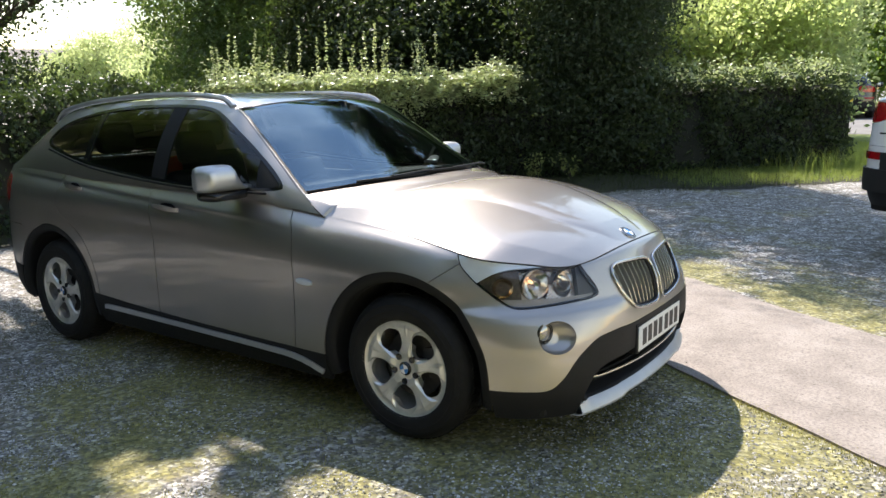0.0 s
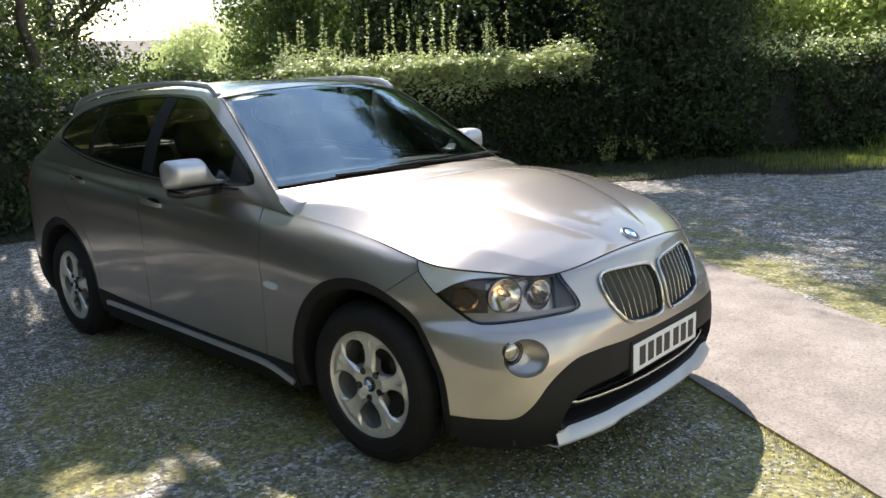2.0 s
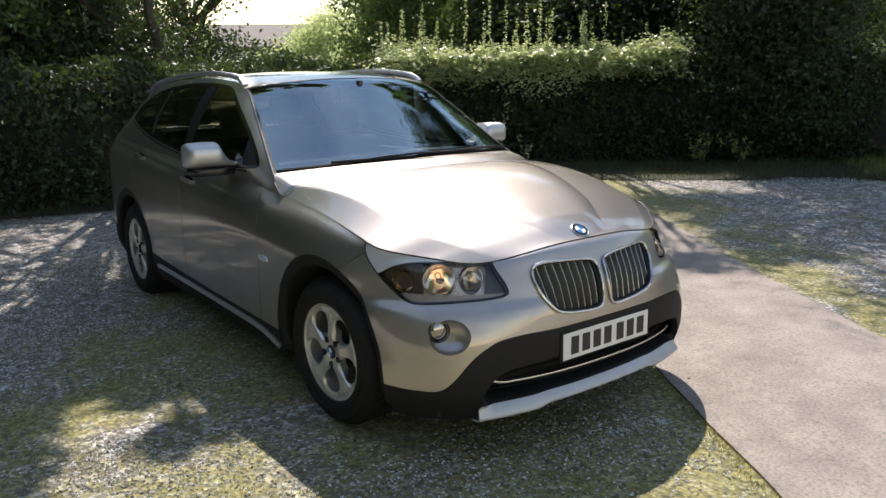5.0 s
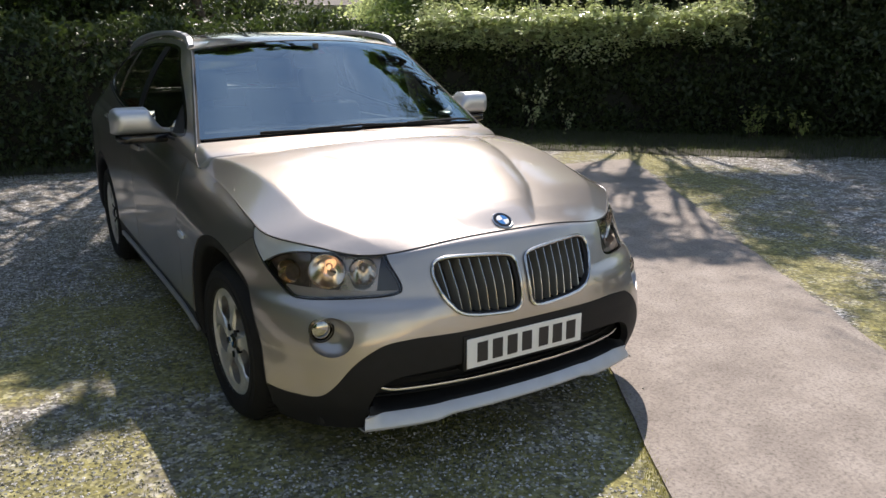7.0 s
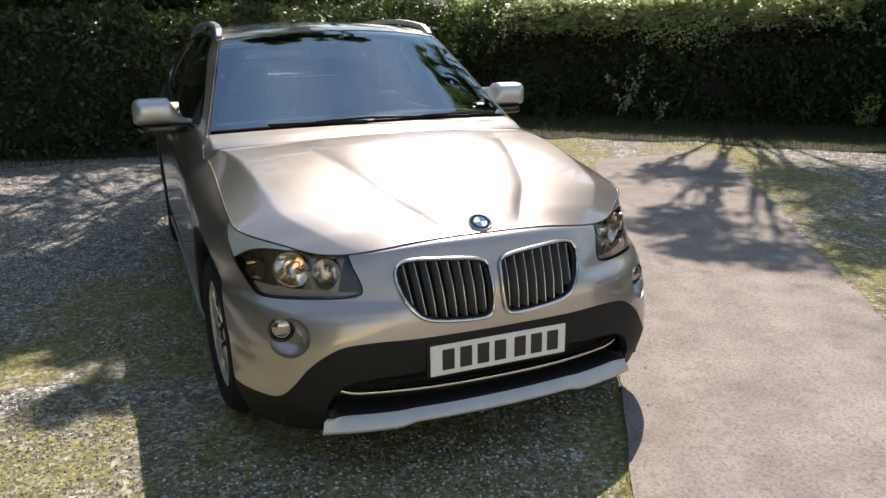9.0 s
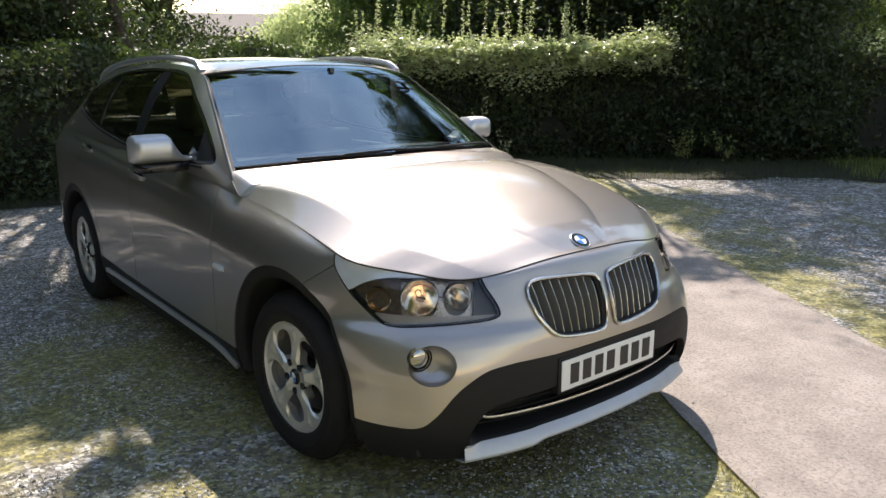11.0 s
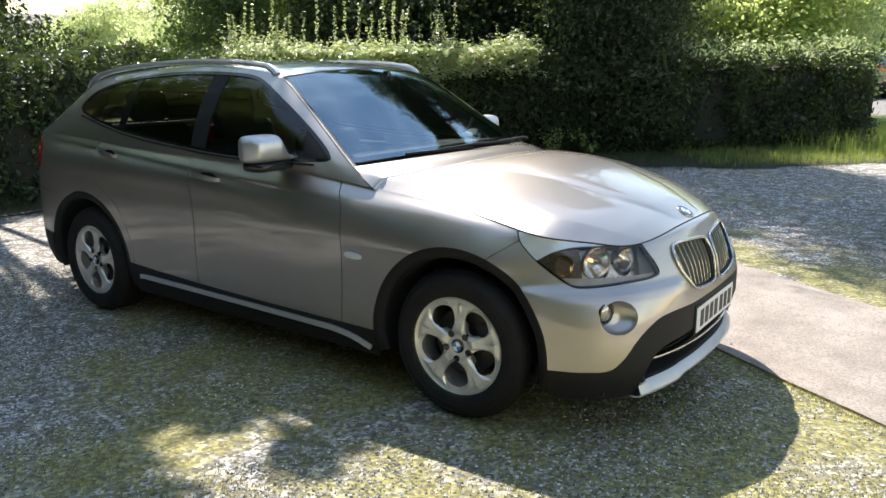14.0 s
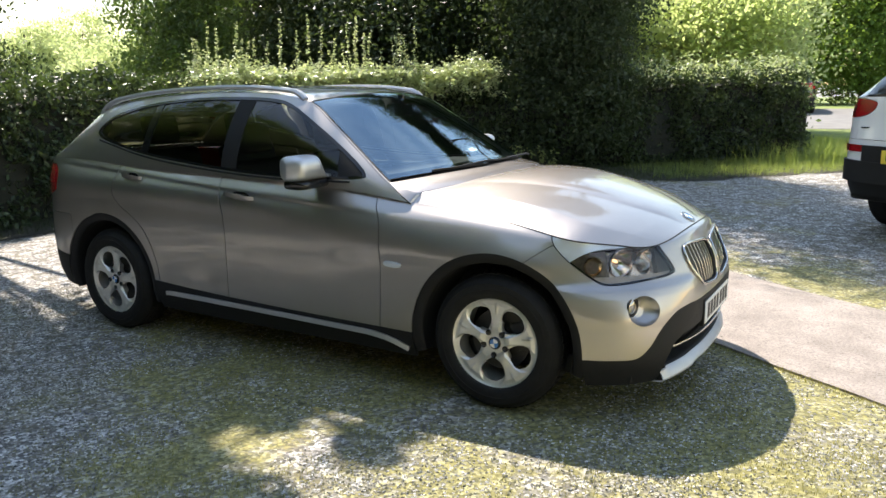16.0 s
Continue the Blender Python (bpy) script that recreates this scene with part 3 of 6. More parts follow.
def wheel(name, m, left, parent):
    """A wheel with its tyre, alloy, hub cap, bolts and brake disc."""
    w = empty(name, m, "", "")
    w.parent = parent
    tyre = [(.219, -.010), (.226, -.016), (.245, -.021), (.262, -.0215), (.263, -.0235), (.266, -.0235), (.267, -.0210), (.288, -.0185), (.289, -.0200), (.292, -.0190), (.293, -.0165), (.300, -.012), (.316, .004), (.3245, .022)]
    tyre += [(.3275, y) for y in lerp_list(.034, .176, 5)] + [(.3245, .188), (.30, .222), (.25, .231), (.222, .22), (.205, .19), (.203, .03), (.219, -.010)]
    part("tyre", lathe(tyre, 72), RUBBER, w)
    # tread blocks
    bm = bmesh.new()
    for k in range(60):
        a0 = 2 * math.pi * k / 60
        for y0, y1, off in ((.030, .060, 0), (.068, .100, .5), (.108, .140, 0), (.148, .180, .5)):
            a = a0 + off * 2 * math.pi / 60
            lo, hi, da = .3262, .3315, .036
            vs = [bm.verts.new((rr * math.cos(aa), yy, rr * math.sin(aa))) for rr in (lo, hi) for aa in (a, a + da * 2) for yy in (y0, y1)]
            for f in ((4, 5, 7, 6), (0, 1, 5, 4), (2, 6, 7, 3), (0, 4, 6, 2), (1, 3, 7, 5)):
                bm.faces.new([vs[i] for i in f])
    tread = part("tread", bm, RUBBER, w, smooth_faces=False)
    disc = wheel_disc()
    panel("rim_face", disc, ALLOY, w, 0)
    part("rim_barrel", lathe([(.219, -.010), (.2225, -.012), (.224, -.006), (.216, .004), (.203, .03), (.196, .10), (.20, .19), (.205, .20)], 64), ALLOY, w)
    part("brake_disc", lathe([(.06, .075), (.148, .075), (.148, .10), (.06, .10)], 48), STEEL, w)
    part("brake_caliper", boxed((.07, .06, -.07), (.165, .12, .07), .012), STEEL, w)
    part("hub", lathe([(.0, .02), (.062, .022), (.06, .075), (.0, .075)], 32), STEEL, w)
    part("centre_cap", lathe([(.0, -.004), (.026, -.003), (.031, .002), (.031, .02)], 32), GLOSS_BLACK, w)
    for k in range(4):
        bm = bmesh.new()
        ring = [bm.verts.new((.022 * math.cos(a), -.0062, .022 * math.sin(a))) for a in lerp_list(k * math.pi / 2, (k + 1) * math.pi / 2, 7)]
        bm.faces.new(ring + [bm.verts.new((0, -.0066, 0))])
        part("cap_quarter", bm, BADGE_BLUE if k % 2 else BADGE_WHITE, w, smooth_faces=False)
    for k in range(5):
        a = 2 * math.pi * (k + .5) / 5
        bm = lathe([(.0, .003), (.0095, .003), (.0125, -.001), (.0145, -.001), (.0145, .014)], 12)
        bmesh.ops.translate(bm, vec=(.058 * math.cos(a), 0, .058 * math.sin(a)), verts=bm.verts)
        part("wheel_bolt", bm, GLOSS_BLACK, w)
    return w


def tube_strip(points, half, depth, mat, name, parent, label=""):
    return part(name, sweep(points, [(-depth, -half), (depth * .4, -half), (depth, -half * .3), (depth, half * .3), (depth * .4, half), (-depth, half)]), mat, parent, label)


def flip_y(P):
    return P * np.array([1, -1, 1])


def lamp_bowl(r, depth, n=28):
    return lathe([(.012, -depth), (r * .45, -depth * .86), (r * .75, -depth * .5), (r * .95, -depth * .1), (r, 0), (r * 1.06, .003), (r * 1.06, -.008)], n, "x")


def seat(name, x, y, parent, z0=.34):
    s = empty(name, pose(x, y, z0), "", "")
    s.parent = parent
    bm = boxed((-.26, -.25, 0), (.26, .25, .20), .06, 3)
    part("cushion", bm, CABIN_CLOTH, s)
    bm = boxed((-.07, -.25, 0), (.07, .25, .66), .06, 3)
    bmesh.ops.transform(bm, matrix=pose(-.27, 0, .12, 0, -17, 0), verts=bm.verts)
    part("backrest", bm, CABIN_CLOTH, s)
    bm = boxed((-.05, -.13, 0), (.05, .13, .19), .045, 3)
    bmesh.ops.transform(bm, matrix=pose(-.48, 0, .79, 0, -10, 0), verts=bm.verts)
    part("headrest", bm, CABIN_CLOTH, s)
    return s


TAIL_LAMP = ((-3.36, .84), (-3.36, 1.05), (-3.22, 1.06), (-3.12, 1.05), (-3.11, .96), (-3.15, .86))
HIGH_TAIL_LAMP = ((-3.46, .91), (-3.46, 1.06), (-3.33, 1.092), (-3.20, 1.088), (-3.115, 1.06), (-3.135, .985), (-3.20, .93), (-3.33, .895))


def car_shell(root, paint, tail_shape=TAIL_LAMP):
    """Skin of the car: panels with their shut lines, windows, pillars and roof."""
    ring = ring_sheet()
    _, ring = cut(ring, arch_field(ring.V))
    upper, lower = None, None
    lower, upper = split(ring, lower_field, .0008)
    out = {"lower": lower}
    for sgn, word in ((-1, "right"), (1, "left")):
        lamp, upper = split(upper, side_of(sgn, lamp_field), .002)
        out["lamp_" + word] = lamp
        door, upper = split(upper, side_of(sgn, lambda V: np.where(V[:, 0] < 0, inside(V[:, 0], V[:, 2], FRONT_DOOR), 9.0)))
        panel("front_door", door, paint, root)
        door, upper = split(upper, side_of(sgn, lambda V: np.where(V[:, 0] < 0, inside(V[:, 0], V[:, 2], REAR_DOOR), 9.0)))
        panel("rear_door", door, paint, root)
        tail, upper = split(upper, side_of(sgn, lambda V: np.where((V[:, 0] < -2.9), inside(V[:, 0] * .8 - np.abs(V[:, 1]) * .6, V[:, 2],
                            rounded(tail_shape, 2)), 9.0)))
        panel("tail_lamp", tail, RED_LAMP, root, .02, "red tail lamp lens")
    front, upper = split(upper, lambda V: (.157 + (V[:, 2] - .742) * 1.45) - V[:, 0])
    rear, upper = split(upper, lambda V: np.maximum(V[:, 0] + 3.10, V[:, 2] - .74))
    panel("rear_bumper", rear, paint, root)
    gate, upper = split(upper, lambda V: np.maximum(V[:, 0] + 3.30, np.abs(V[:, 1]) - .62))
    panel("tailgate", gate, paint, root)
    out["bumper"] = front
    for sgn in (-1, 1):
        half, _ = cut(upper, -sgn * upper.V[:, 1])
        wing, quarter = cut(half, -1.2 - half.V[:, 0])
        panel("front_wing", wing, paint, root)
        panel("rear_wing", quarter, paint, root)
    skin, run = bonnet_sheet()
    panel("bonnet", skin, paint, root, .02)
    # black strip laid in the gap to draw the shade there
    part("bonnet_gap_shade", sweep(run + np.array([.001, 0, .0]), oval(.0038, .0032, 6)), BLACK_PLASTIC, root)
    panel("roof", grid_sheet(top(np.linspace(.462, .995, 70)[:, None], np.linspace(-1, 1, 60)[None]), (-1.8, 0, .5)), paint, root, .01)
    panel("tailgate_top", grid_sheet(top(np.linspace(.998, 1.03, 5)[:, None], np.linspace(-1, 1, 60)[None]), (-1.8, 0, .5)), paint, root, .01)
    panel("rear_window", grid_sheet(top(np.linspace(1.032, 1.19, 16)[:, None], np.linspace(-1, 1, 60)[None]), (-1.8, 0, .5)), PRIVACY, root, 0)
    u = np.linspace(.122, .455, 70)
    pane = grid_sheet(top(u[:, None], np.linspace(-.970, .970, 80)[None]), (-1.8, 0, .5))
    W = panel("windscreen", pane, WINDSCREEN, root, 0)
    W.visible_shadow = False
    # printed border of the windscreen
    q = np.abs(np.tile(np.linspace(-.970, .970, 80), 70))
    u_all = np.repeat(u, 80)
    f = np.maximum(np.maximum(.142 - u_all, u_all - .440), q - .946)
    _, frit = cut(shifted(pane, -.004), f)
    panel("windscreen_border", frit, GLOSS_BLACK, root, 0)
    for sgn in (-1, 1):
        m = np.array([1, sgn, 1])
        pil = grid_sheet(top(np.linspace(0.075, .462, 70)[:, None], np.linspace(.984, 1, 8)[None]) * m, (-1.8, 0, .5))
        # the pillar rolls over from the screen to the side
        turn = np.tile(np.linspace(0, 1, 8), 70)[:, None] ** .6
        pil.N = pil.N * (1 - turn) + np.array([.12, .93 * sgn, .34]) * turn
        pil.N /= np.linalg.norm(pil.N, axis=1, keepdims=True)
        panel("pillar", pil, paint, root, .02)
        seal = grid_sheet(top(np.linspace(0.11, .458, 60)[:, None], np.linspace(.968, .985, 4)[None]) * m - np.array([0, 0, .003]), (-1.8, 0, .5))
        panel("windscreen_seal", seal, BLACK_PLASTIC, root, .01)
        side = grid_sheet(flank(np.linspace(0, 1.2, 200)[:, None], np.linspace(0, 1, 60)[None]) * m, (-1.8, 0, .6))
        k = np.clip((side.V[:, 0] + .86) / .30, 0, 1)[:, None]
        side.N = side.N * (1 - k) + np.array([.10, .88 * sgn, .46]) * k
        side.N /= np.linalg.norm(side.N, axis=1, keepdims=True)
        glazing, frame_sheet = cut(side, inside(side.V[:, 0], side.V[:, 2], DAYLIGHT))
        panel("window_frame_panel", frame_sheet, paint, root, .015)
        rest, edge_band = cut(glazing, inside(glazing.V[:, 0], glazing.V[:, 2], DAYLIGHT) + .016)
        panel("window_trim", edge_band, GLOSS_BLACK, root, .006)
        rest = shifted(rest, -.006)
        a, b = cut(rest, -1.655 - rest.V[:, 0])
        sail, a = cut(a, -.93 - .25 * (a.V[:, 2] - 1.05) - a.V[:, 0])
        panel("mirror_sail", shifted(sail, .004), BLACK_PLASTIC, root, .01)
        g = panel("front_side_window", a, SIDE_GLASS, root, 0)
        g.visible_shadow = False
        a, b = cut(b, -1.775 - b.V[:, 0])
        panel("door_pillar", shifted(a, .003), BLACK_PLASTIC, root, .01)
        a, b = cut(b, -2.42 - b.V[:, 0])
        panel("rear_side_window", a, PRIVACY, root, 0).visible_shadow = False
        a, b = cut(b, -2.475 - b.V[:, 0])
        panel("window_divider", shifted(a, .003), GLOSS_BLACK, root, .01)
        panel("quarter_window", b, PRIVACY, root, 0).visible_shadow = False
        # bright line under the windows
        pts = [(x, sgn * float(flank(np.interp(-x, -edge(np.linspace(0, 1, 200))[:, 0], np.linspace(0, 1, 200)), (smooth(x, ((-2.9, 1.228), (-2.39, 1.128), (-1.776, 1.071), (-1.38, 1.052), (-.85, 1.052))) - belt(x)[1]) / .42)[1]) + sgn * .004,
                float(smooth(x, ((-2.9, 1.216), (-2.39, 1.120), (-1.776, 1.062), (-1.38, 1.043), (-.85, 1.045))))) for x in lerp_list(-.85, -2.9, 40)]
        part("waist_strip", sweep(pts, oval(.004, .006, 6)), BLACK_PLASTIC, root)
        rail_pts, sc = [], []
        for i, uv in enumerate(np.linspace(.475, .985, 50)):
            e = edge(uv)
            t = i / 49
            h = .027 * min(1, min(t, 1 - t) / .06) ** .6 - .004
            rail_pts.append((e[0], sgn * (e[1] - .012), e[2] + h + .006))
        part("roof_rail", sweep(rail_pts, [(-.017, -.012), (.017, -.012), (.020, .002), (.012, .014), (-.012, .014), (-.020, .002)]), SATIN, root, "satin roof rail")
    # floor, engine bay and inner tub
    part("underbody", boxed((-3.45, -.74, .20), (.62, .74, .30), .03), DARK_VOID, root)
    return out


def arch_trim(root, x0, sgn, mat):
    """Black lip round a wheel arch, with the dark well behind it."""
    th = np.radians(np.linspace(-14, 194, 60))
    rows = []
    for r, dy in ((ARCH_R + .003, -.006), (ARCH_R - .012, -.003), (ARCH_R - .044, -.008), (ARCH_R - .052, -.03), (ARCH_R - .05, -.10)):
        row = []
        for a in th:
            x, z = x0 + r * math.cos(a), max(.20, .33 + r * math.sin(a))
            row.append((x, 0, z))
        rows.append(row)
    ys = [wall_y(x0 + ARCH_R * math.cos(a) * 1.01, max(.24, .33 + ARCH_R * math.sin(a))) for a in th]
    P = np.array(rows)
    for j, dy in enumerate((-.006, -.003, -.008, -.03, -.10)):
        P[j, :, 1] = [sgn * (y + dy) for y in ys]
    panel("arch_trim", grid_sheet(P, (x0, 0, .33)), mat, root, 0)
    r = .386
    W = np.array([[(x0 + r * math.cos(a), sgn * y, .33 + r * math.sin(a)) for a in th] for y in (.84, .70, .52)])
    panel("wheel_well", grid_sheet(W), DARK_VOID, root, 0)
    bm = bmesh.new()
    bm.faces.new([bm.verts.new((x0 + r * math.cos(a), sgn * .52, .33 + r * math.sin(a))) for a in th])
    part("well_back", bm, DARK_VOID, root, smooth_faces=False)


def bar_text(root, x, z, w, h, n, y_dir=1, mat=None):
    """Plain bars in place of the plate's characters."""
    step = w / n
    for k in range(n):
        y = (-w / 2 + step * (k + .5) + (0 if k < n // 2 + 1 else .012))
        part("bar", boxed((x, y - step * .34, z - h / 2), (x + .0015, y + step * .34, z + h / 2)), mat or PLATE_INK, root, smooth_faces=False)


def main_car():
    car = empty("car", pose(0, 0, 0), "silver-beige metallic estate-type off-road car with black plastic cladding, parked on gravel", "car")
    skin = car_shell(car, PAINT)
    # front bumper with its openings
    bumper = skin["bumper"]
    _, bumper = cut(bumper, kidney_field(bumper.V))
    fogs, bumper = cut(bumper, fog_field(bumper.V))
    panel("front_bumper", bumper, PAINT, car, .025)
    lower = skin["lower"]
    _, lower = cut(lower, np.where(lower.V[:, 0] > .4, inside(lower.V[:, 1], lower.V[:, 2], INTAKE), 9.0))
    nose_low, sills = cut(lower, .30 - lower.V[:, 0])
    # the silver lip takes the place of its lowest front
    _, nose_low = cut(nose_low, np.where(nose_low.V[:, 0] > .4, np.maximum(nose_low.V[:, 2] - .258, np.abs(nose_low.V[:, 1]) - .604), 9.0))
    panel("lower_bumper", nose_low, BLACK_PLASTIC, car, .03, "black plastic lower bumper")
    for sgn in (-1, 1):
        half, _ = cut(sills, -sgn * sills.V[:, 1])
        panel("sill_cladding", half, BLACK_PLASTIC, car, .02, "black plastic sill")
        pts = [(x, sgn * (wall_y(x, z) + .006), z) for x, z in [(-.475, .232), (-.51, .246), (-.55, .262), (-.60, .276), (-.66, .285), (-.72, .290)] + [(x, .290 + (-.72 - x) * .016) for x in lerp_list(-.8, -2.12, 14)] + [(-2.2, .313), (-2.23, .309)]]
        tube_strip(pts, .013, .008, SATIN, "sill_strip", car, "silver strip along the sill")
        for x0 in AXLES:
            arch_trim(car, x0, sgn, BLACK_PLASTIC)
    # silver lip under the intake
    rows, ledge = [], []
    ys = np.linspace(-.615, .615, 90)
    for y in ys:
        ay = abs(y)
        low = 1 / (1 + math.exp((.33 - ay) / .012))
        x = .812 - .085 * (ay / .615) ** 2.4
        dz = -.016 * low
        zt, zb = .252 + dz * .3, .206 + dz
        end = np.clip((.615 - ay) / .06, .15, 1)
        top_edge = (x - .030 * end, y * .972, zt + .001)
        ledge.append([(x - .13 * end, y * .95, zt + .030), (x - .045 * end, y * .965, zt + .012), (top_edge[0] - .003, top_edge[1], top_edge[2] - .002)])
        rows.append([top_edge, (x - .018, y * .985, zt - .010), (x - .002, y, zb + .020), (x - .001, y, zb + .008), (x - .02, y, zb), (x - .12, y, zb - .004)])
    panel("bumper_ledge", grid_sheet(np.array(ledge), (.3, 0, .3)), BLACK_PLASTIC, car, .006)
    panel("skid_plate", grid_sheet(np.array(rows), (.3, 0, .3)), SKID, car, .006, "silver skid plate below the bumper")
    # lower intake: dark back, mesh bars and a bright strip
    part("intake_back", boxed((.60, -.62, .20), (.64, .62, .43), .01), DARK_VOID, car)
    for z in (.285, .315, .345, .375):
        part("intake_bar", sweep([(.735 - .10 * (abs(y) / .58) ** 2.4, y, z) for y in lerp_list(-.56, .56, 25)], oval(.006, .004, 6)), BLACK_PLASTIC, car)
    part("bright_strip", sweep([(.800 - .085 * (abs(y) / .55) ** 2.4, y, .331 + .012 * max(0, abs(y) / .545 - .93) / .07) for y in lerp_list(-.545, .545, 41)], oval(.005, .006, 8)), CHROME, car, "thin chrome strip")
    # number plate with a black holder
    part("plate_holder", boxed((.772, -.272, .372), (.815, .272, .505), .006), BLACK_PLASTIC, car)
    plate = part("number_plate", boxed((.815, -.260, .382), (.8195, .260, .493), .002, 1), PLATE_WHITE, car, "white number plate")
    bar_text(plate, .8196, .4375, .455, .074, 7)
    # kidneys
    for sgn in (-1, 1):
        k = empty("kidney_grille", pose(0, 0, 0), "", "")
        k.parent = car
        tagged(k, "chrome-framed radiator grille")
        loop = [(nose_x(y, z) + .006, sgn * y, z) for y, z in KIDNEY]
        loop = loop + loop[:2]
        part("grille_frame", sweep(loop, oval(.006, .0065, 8), False), CHROME, k)
        inner = [(nose_x(y, z) - .004, sgn * (y + (.19 - y) * .055), z + (.67 - z) * .055) for y, z in KIDNEY]
        part("grille_inner_frame", sweep(inner + inner[:2], oval(.010, .006, 8), False), BLACK_PLASTIC, k)
        for i in range(8):
            y = .048 + i * .038
            zs = [z for yy, z in KIDNEY if abs(yy - y) < .022]
            zlo, zhi = min(zs) + .004, max(zs) - .004
            pts = []
            for z in lerp_list(zlo, zhi, 9):
                yy = y - .018 * (zhi - z) / .2 * (y / .3)
                pts.append((nose_x(yy, z) - .012, sgn * yy, z))
            bm = bmesh.new()
            prev = None
            for x, yv, z in pts:
                row = [bm.verts.new((x + a, yv + b, z)) for a, b in ((0, -.0034), (.004, -.0018), (.004, .0018), (0, .0034), (-.05, .0075), (-.05, -.0075))]
                if prev:
                    for j in range(6):
                        bm.faces.new((prev[j], prev[(j + 1) % 6], row[(j + 1) % 6], row[j]))
                prev = row
            part("grille_slat", bm, SLAT, k)
            part("slat_edge", sweep([(x + .0045, yv, z) for x, yv, z in pts], oval(.0019, .002, 6)), CHROME, k, "thin chrome edge of a slat")
        part("grille_back", boxed((.66, sgn * .19 - .17, .56), (.68, sgn * .19 + .17, .79), .01), DARK_VOID, k)
    # bonnet badge
    b = empty("bonnet_badge", pose(.652, 0, .8505, 0, 31, 0), "", "")
    b.parent = car
    part("badge_ring", lathe([(.0, .0), (.041, .0), (.041, .005), (.038, .007), (.036, .006), (.0, .0058)], 40, "z"), CHROME, b)
    part("badge_band", lathe([(.024, .0062), (.036, .0064), (.036, .0068), (.024, .0066)], 40, "z"), GLOSS_BLACK, b)
    for i in range(4):
        bm = bmesh.new()
        bm.faces.new([bm.verts.new((.0245 * math.cos(a), .0245 * math.sin(a), .0072)) for a in lerp_list(i * math.pi / 2, (i + 1) * math.pi / 2, 8)] + [bm.verts.new((0, 0, .0076))])
        part("badge_quarter", bm, BADGE_BLUE if i % 2 else BADGE_WHITE, b, smooth_faces=False)
    # headlights
    for sgn, word in ((-1, "right"), (1, "left")):
        h = empty("headlight", pose(0, 0, 0), "", "")
        h.parent = car
        tagged(h, "clear headlight with round reflectors")
        sh = skin["lamp_" + word]
        brow_z = smooth(diag(sh.V), ((-.2, .80), (.1, .798), (.20, .795), (.262, .780), (.328, .745), (.40, .70)))
        pan, brow = cut(sh, sh.V[:, 2] - brow_z)
        L = panel("lens", pan, LENS, h, 0)
        L.visible_shadow = False
        panel("brow", shifted(brow, -.002), LAMP_BROW, h, .02, "frosted silver upper edge of the headlight, tinted as reflecting sky")
        panel("housing", shifted(pan, -.085), LAMP_GREY, h, 0)
        d, z = diag(pan.V), pan.V[:, 2]
        holes = np.minimum(np.hypot(d - .0805, z - .727) - .058, np.hypot(d + .0434, z - .729) - .044)
        mid, _ = cut(pan, np.maximum(np.maximum(d - .150, -.105 - d), -holes))
        panel("reflector_surround", shifted(mid, -.050), LAMP_BRONZE, h, .006, "bronze-tinted inner shell of the headlight")
        rim, _ = cut(pan, -.008 - lamp_field(pan.V))
        panel("lens_edge", shifted(rim, -.003), GLOSS_BLACK, h, .03)
        inner, _ = cut(pan, np.maximum(diag(pan.V) + .100, pan.V[:, 2] - .80))
        panel("inner_bezel", shifted(inner, -.022), LAMP_DARK, h, .03)
        floor, _ = cut(pan, pan.V[:, 2] - .682)
        panel("lower_bezel", shifted(floor, -.020), LAMP_GREY, h, .03)
        outer, _ = cut(pan, .150 - diag(pan.V))
        panel("outer_bezel", shifted(outer, -.034), LAMP_OUTER, h, .03)
        for x, y, z, r, yaw in ((.533, .648, .727, .061, 32), (.608, .546, .729, .046, 22)):
            at = pose(x - .010, sgn * (y - .003), z, 0, 4, sgn * yaw)
            bm = lamp_bowl(r, .055)
            bmesh.ops.transform(bm, matrix=at, verts=bm.verts)
            part("reflector", bm, REFLECTOR, h)
            bm = lathe([(.0, -.026), (.005, -.028), (.0075, -.036), (.007, -.052)], 14, "x")
            bmesh.ops.transform(bm, matrix=at, verts=bm.verts)
            part("bulb", bm, BULB if r > .05 else CHROME, h)
            bm = lathe([(r * 1.00, -.004), (r * 1.02, .005), (r * 1.06, .005), (r * 1.08, -.010)], 36, "x")
            bmesh.ops.transform(bm, matrix=at, verts=bm.verts)
            part("reflector_ring", bm, CHROME, h)
        bm = lamp_bowl(.040, .035)
        bmesh.ops.transform(bm, matrix=pose(.432, sgn * .750, .722, 0, 4, sgn * 48), verts=bm.verts)
        part("indicator", bm, AMBER_TINT, h)
    # fog lamps in round hollows
    for sgn in (-1, 1):
        f = empty("fog_lamp", pose(0, 0, 0), "", "")
        f.parent = car
        half, _ = cut(fogs, -sgn * fogs.V[:, 1])
        c = half.V.mean(0)
        ax = half.N.mean(0)
        ax /= np.linalg.norm(ax)
        dish = half.V.copy()
        r = np.clip(-fog_field(half.V) / .07, 0, 1)
        dish -= np.outer(.055 * np.sqrt(np.clip(r * 1.6, 0, 1)), (ax + np.array([.0, -sgn * .2, 0])))
        T = half.T
        panel("fog_hollow", Sheet(dish, normals_of(dish, T), T), PAINT, f, 0)
        bm = lathe([(.0, .010), (.022, .008), (.036, .0), (.040, -.004), (.040, -.04)], 28, "x")
        m = pose(.600, sgn * .707, .550, 0, 0, sgn * 14)
        bmesh.ops.transform(bm, matrix=m, verts=bm.verts)
        part("fog_lens", bm, FOG_GLASS, f)
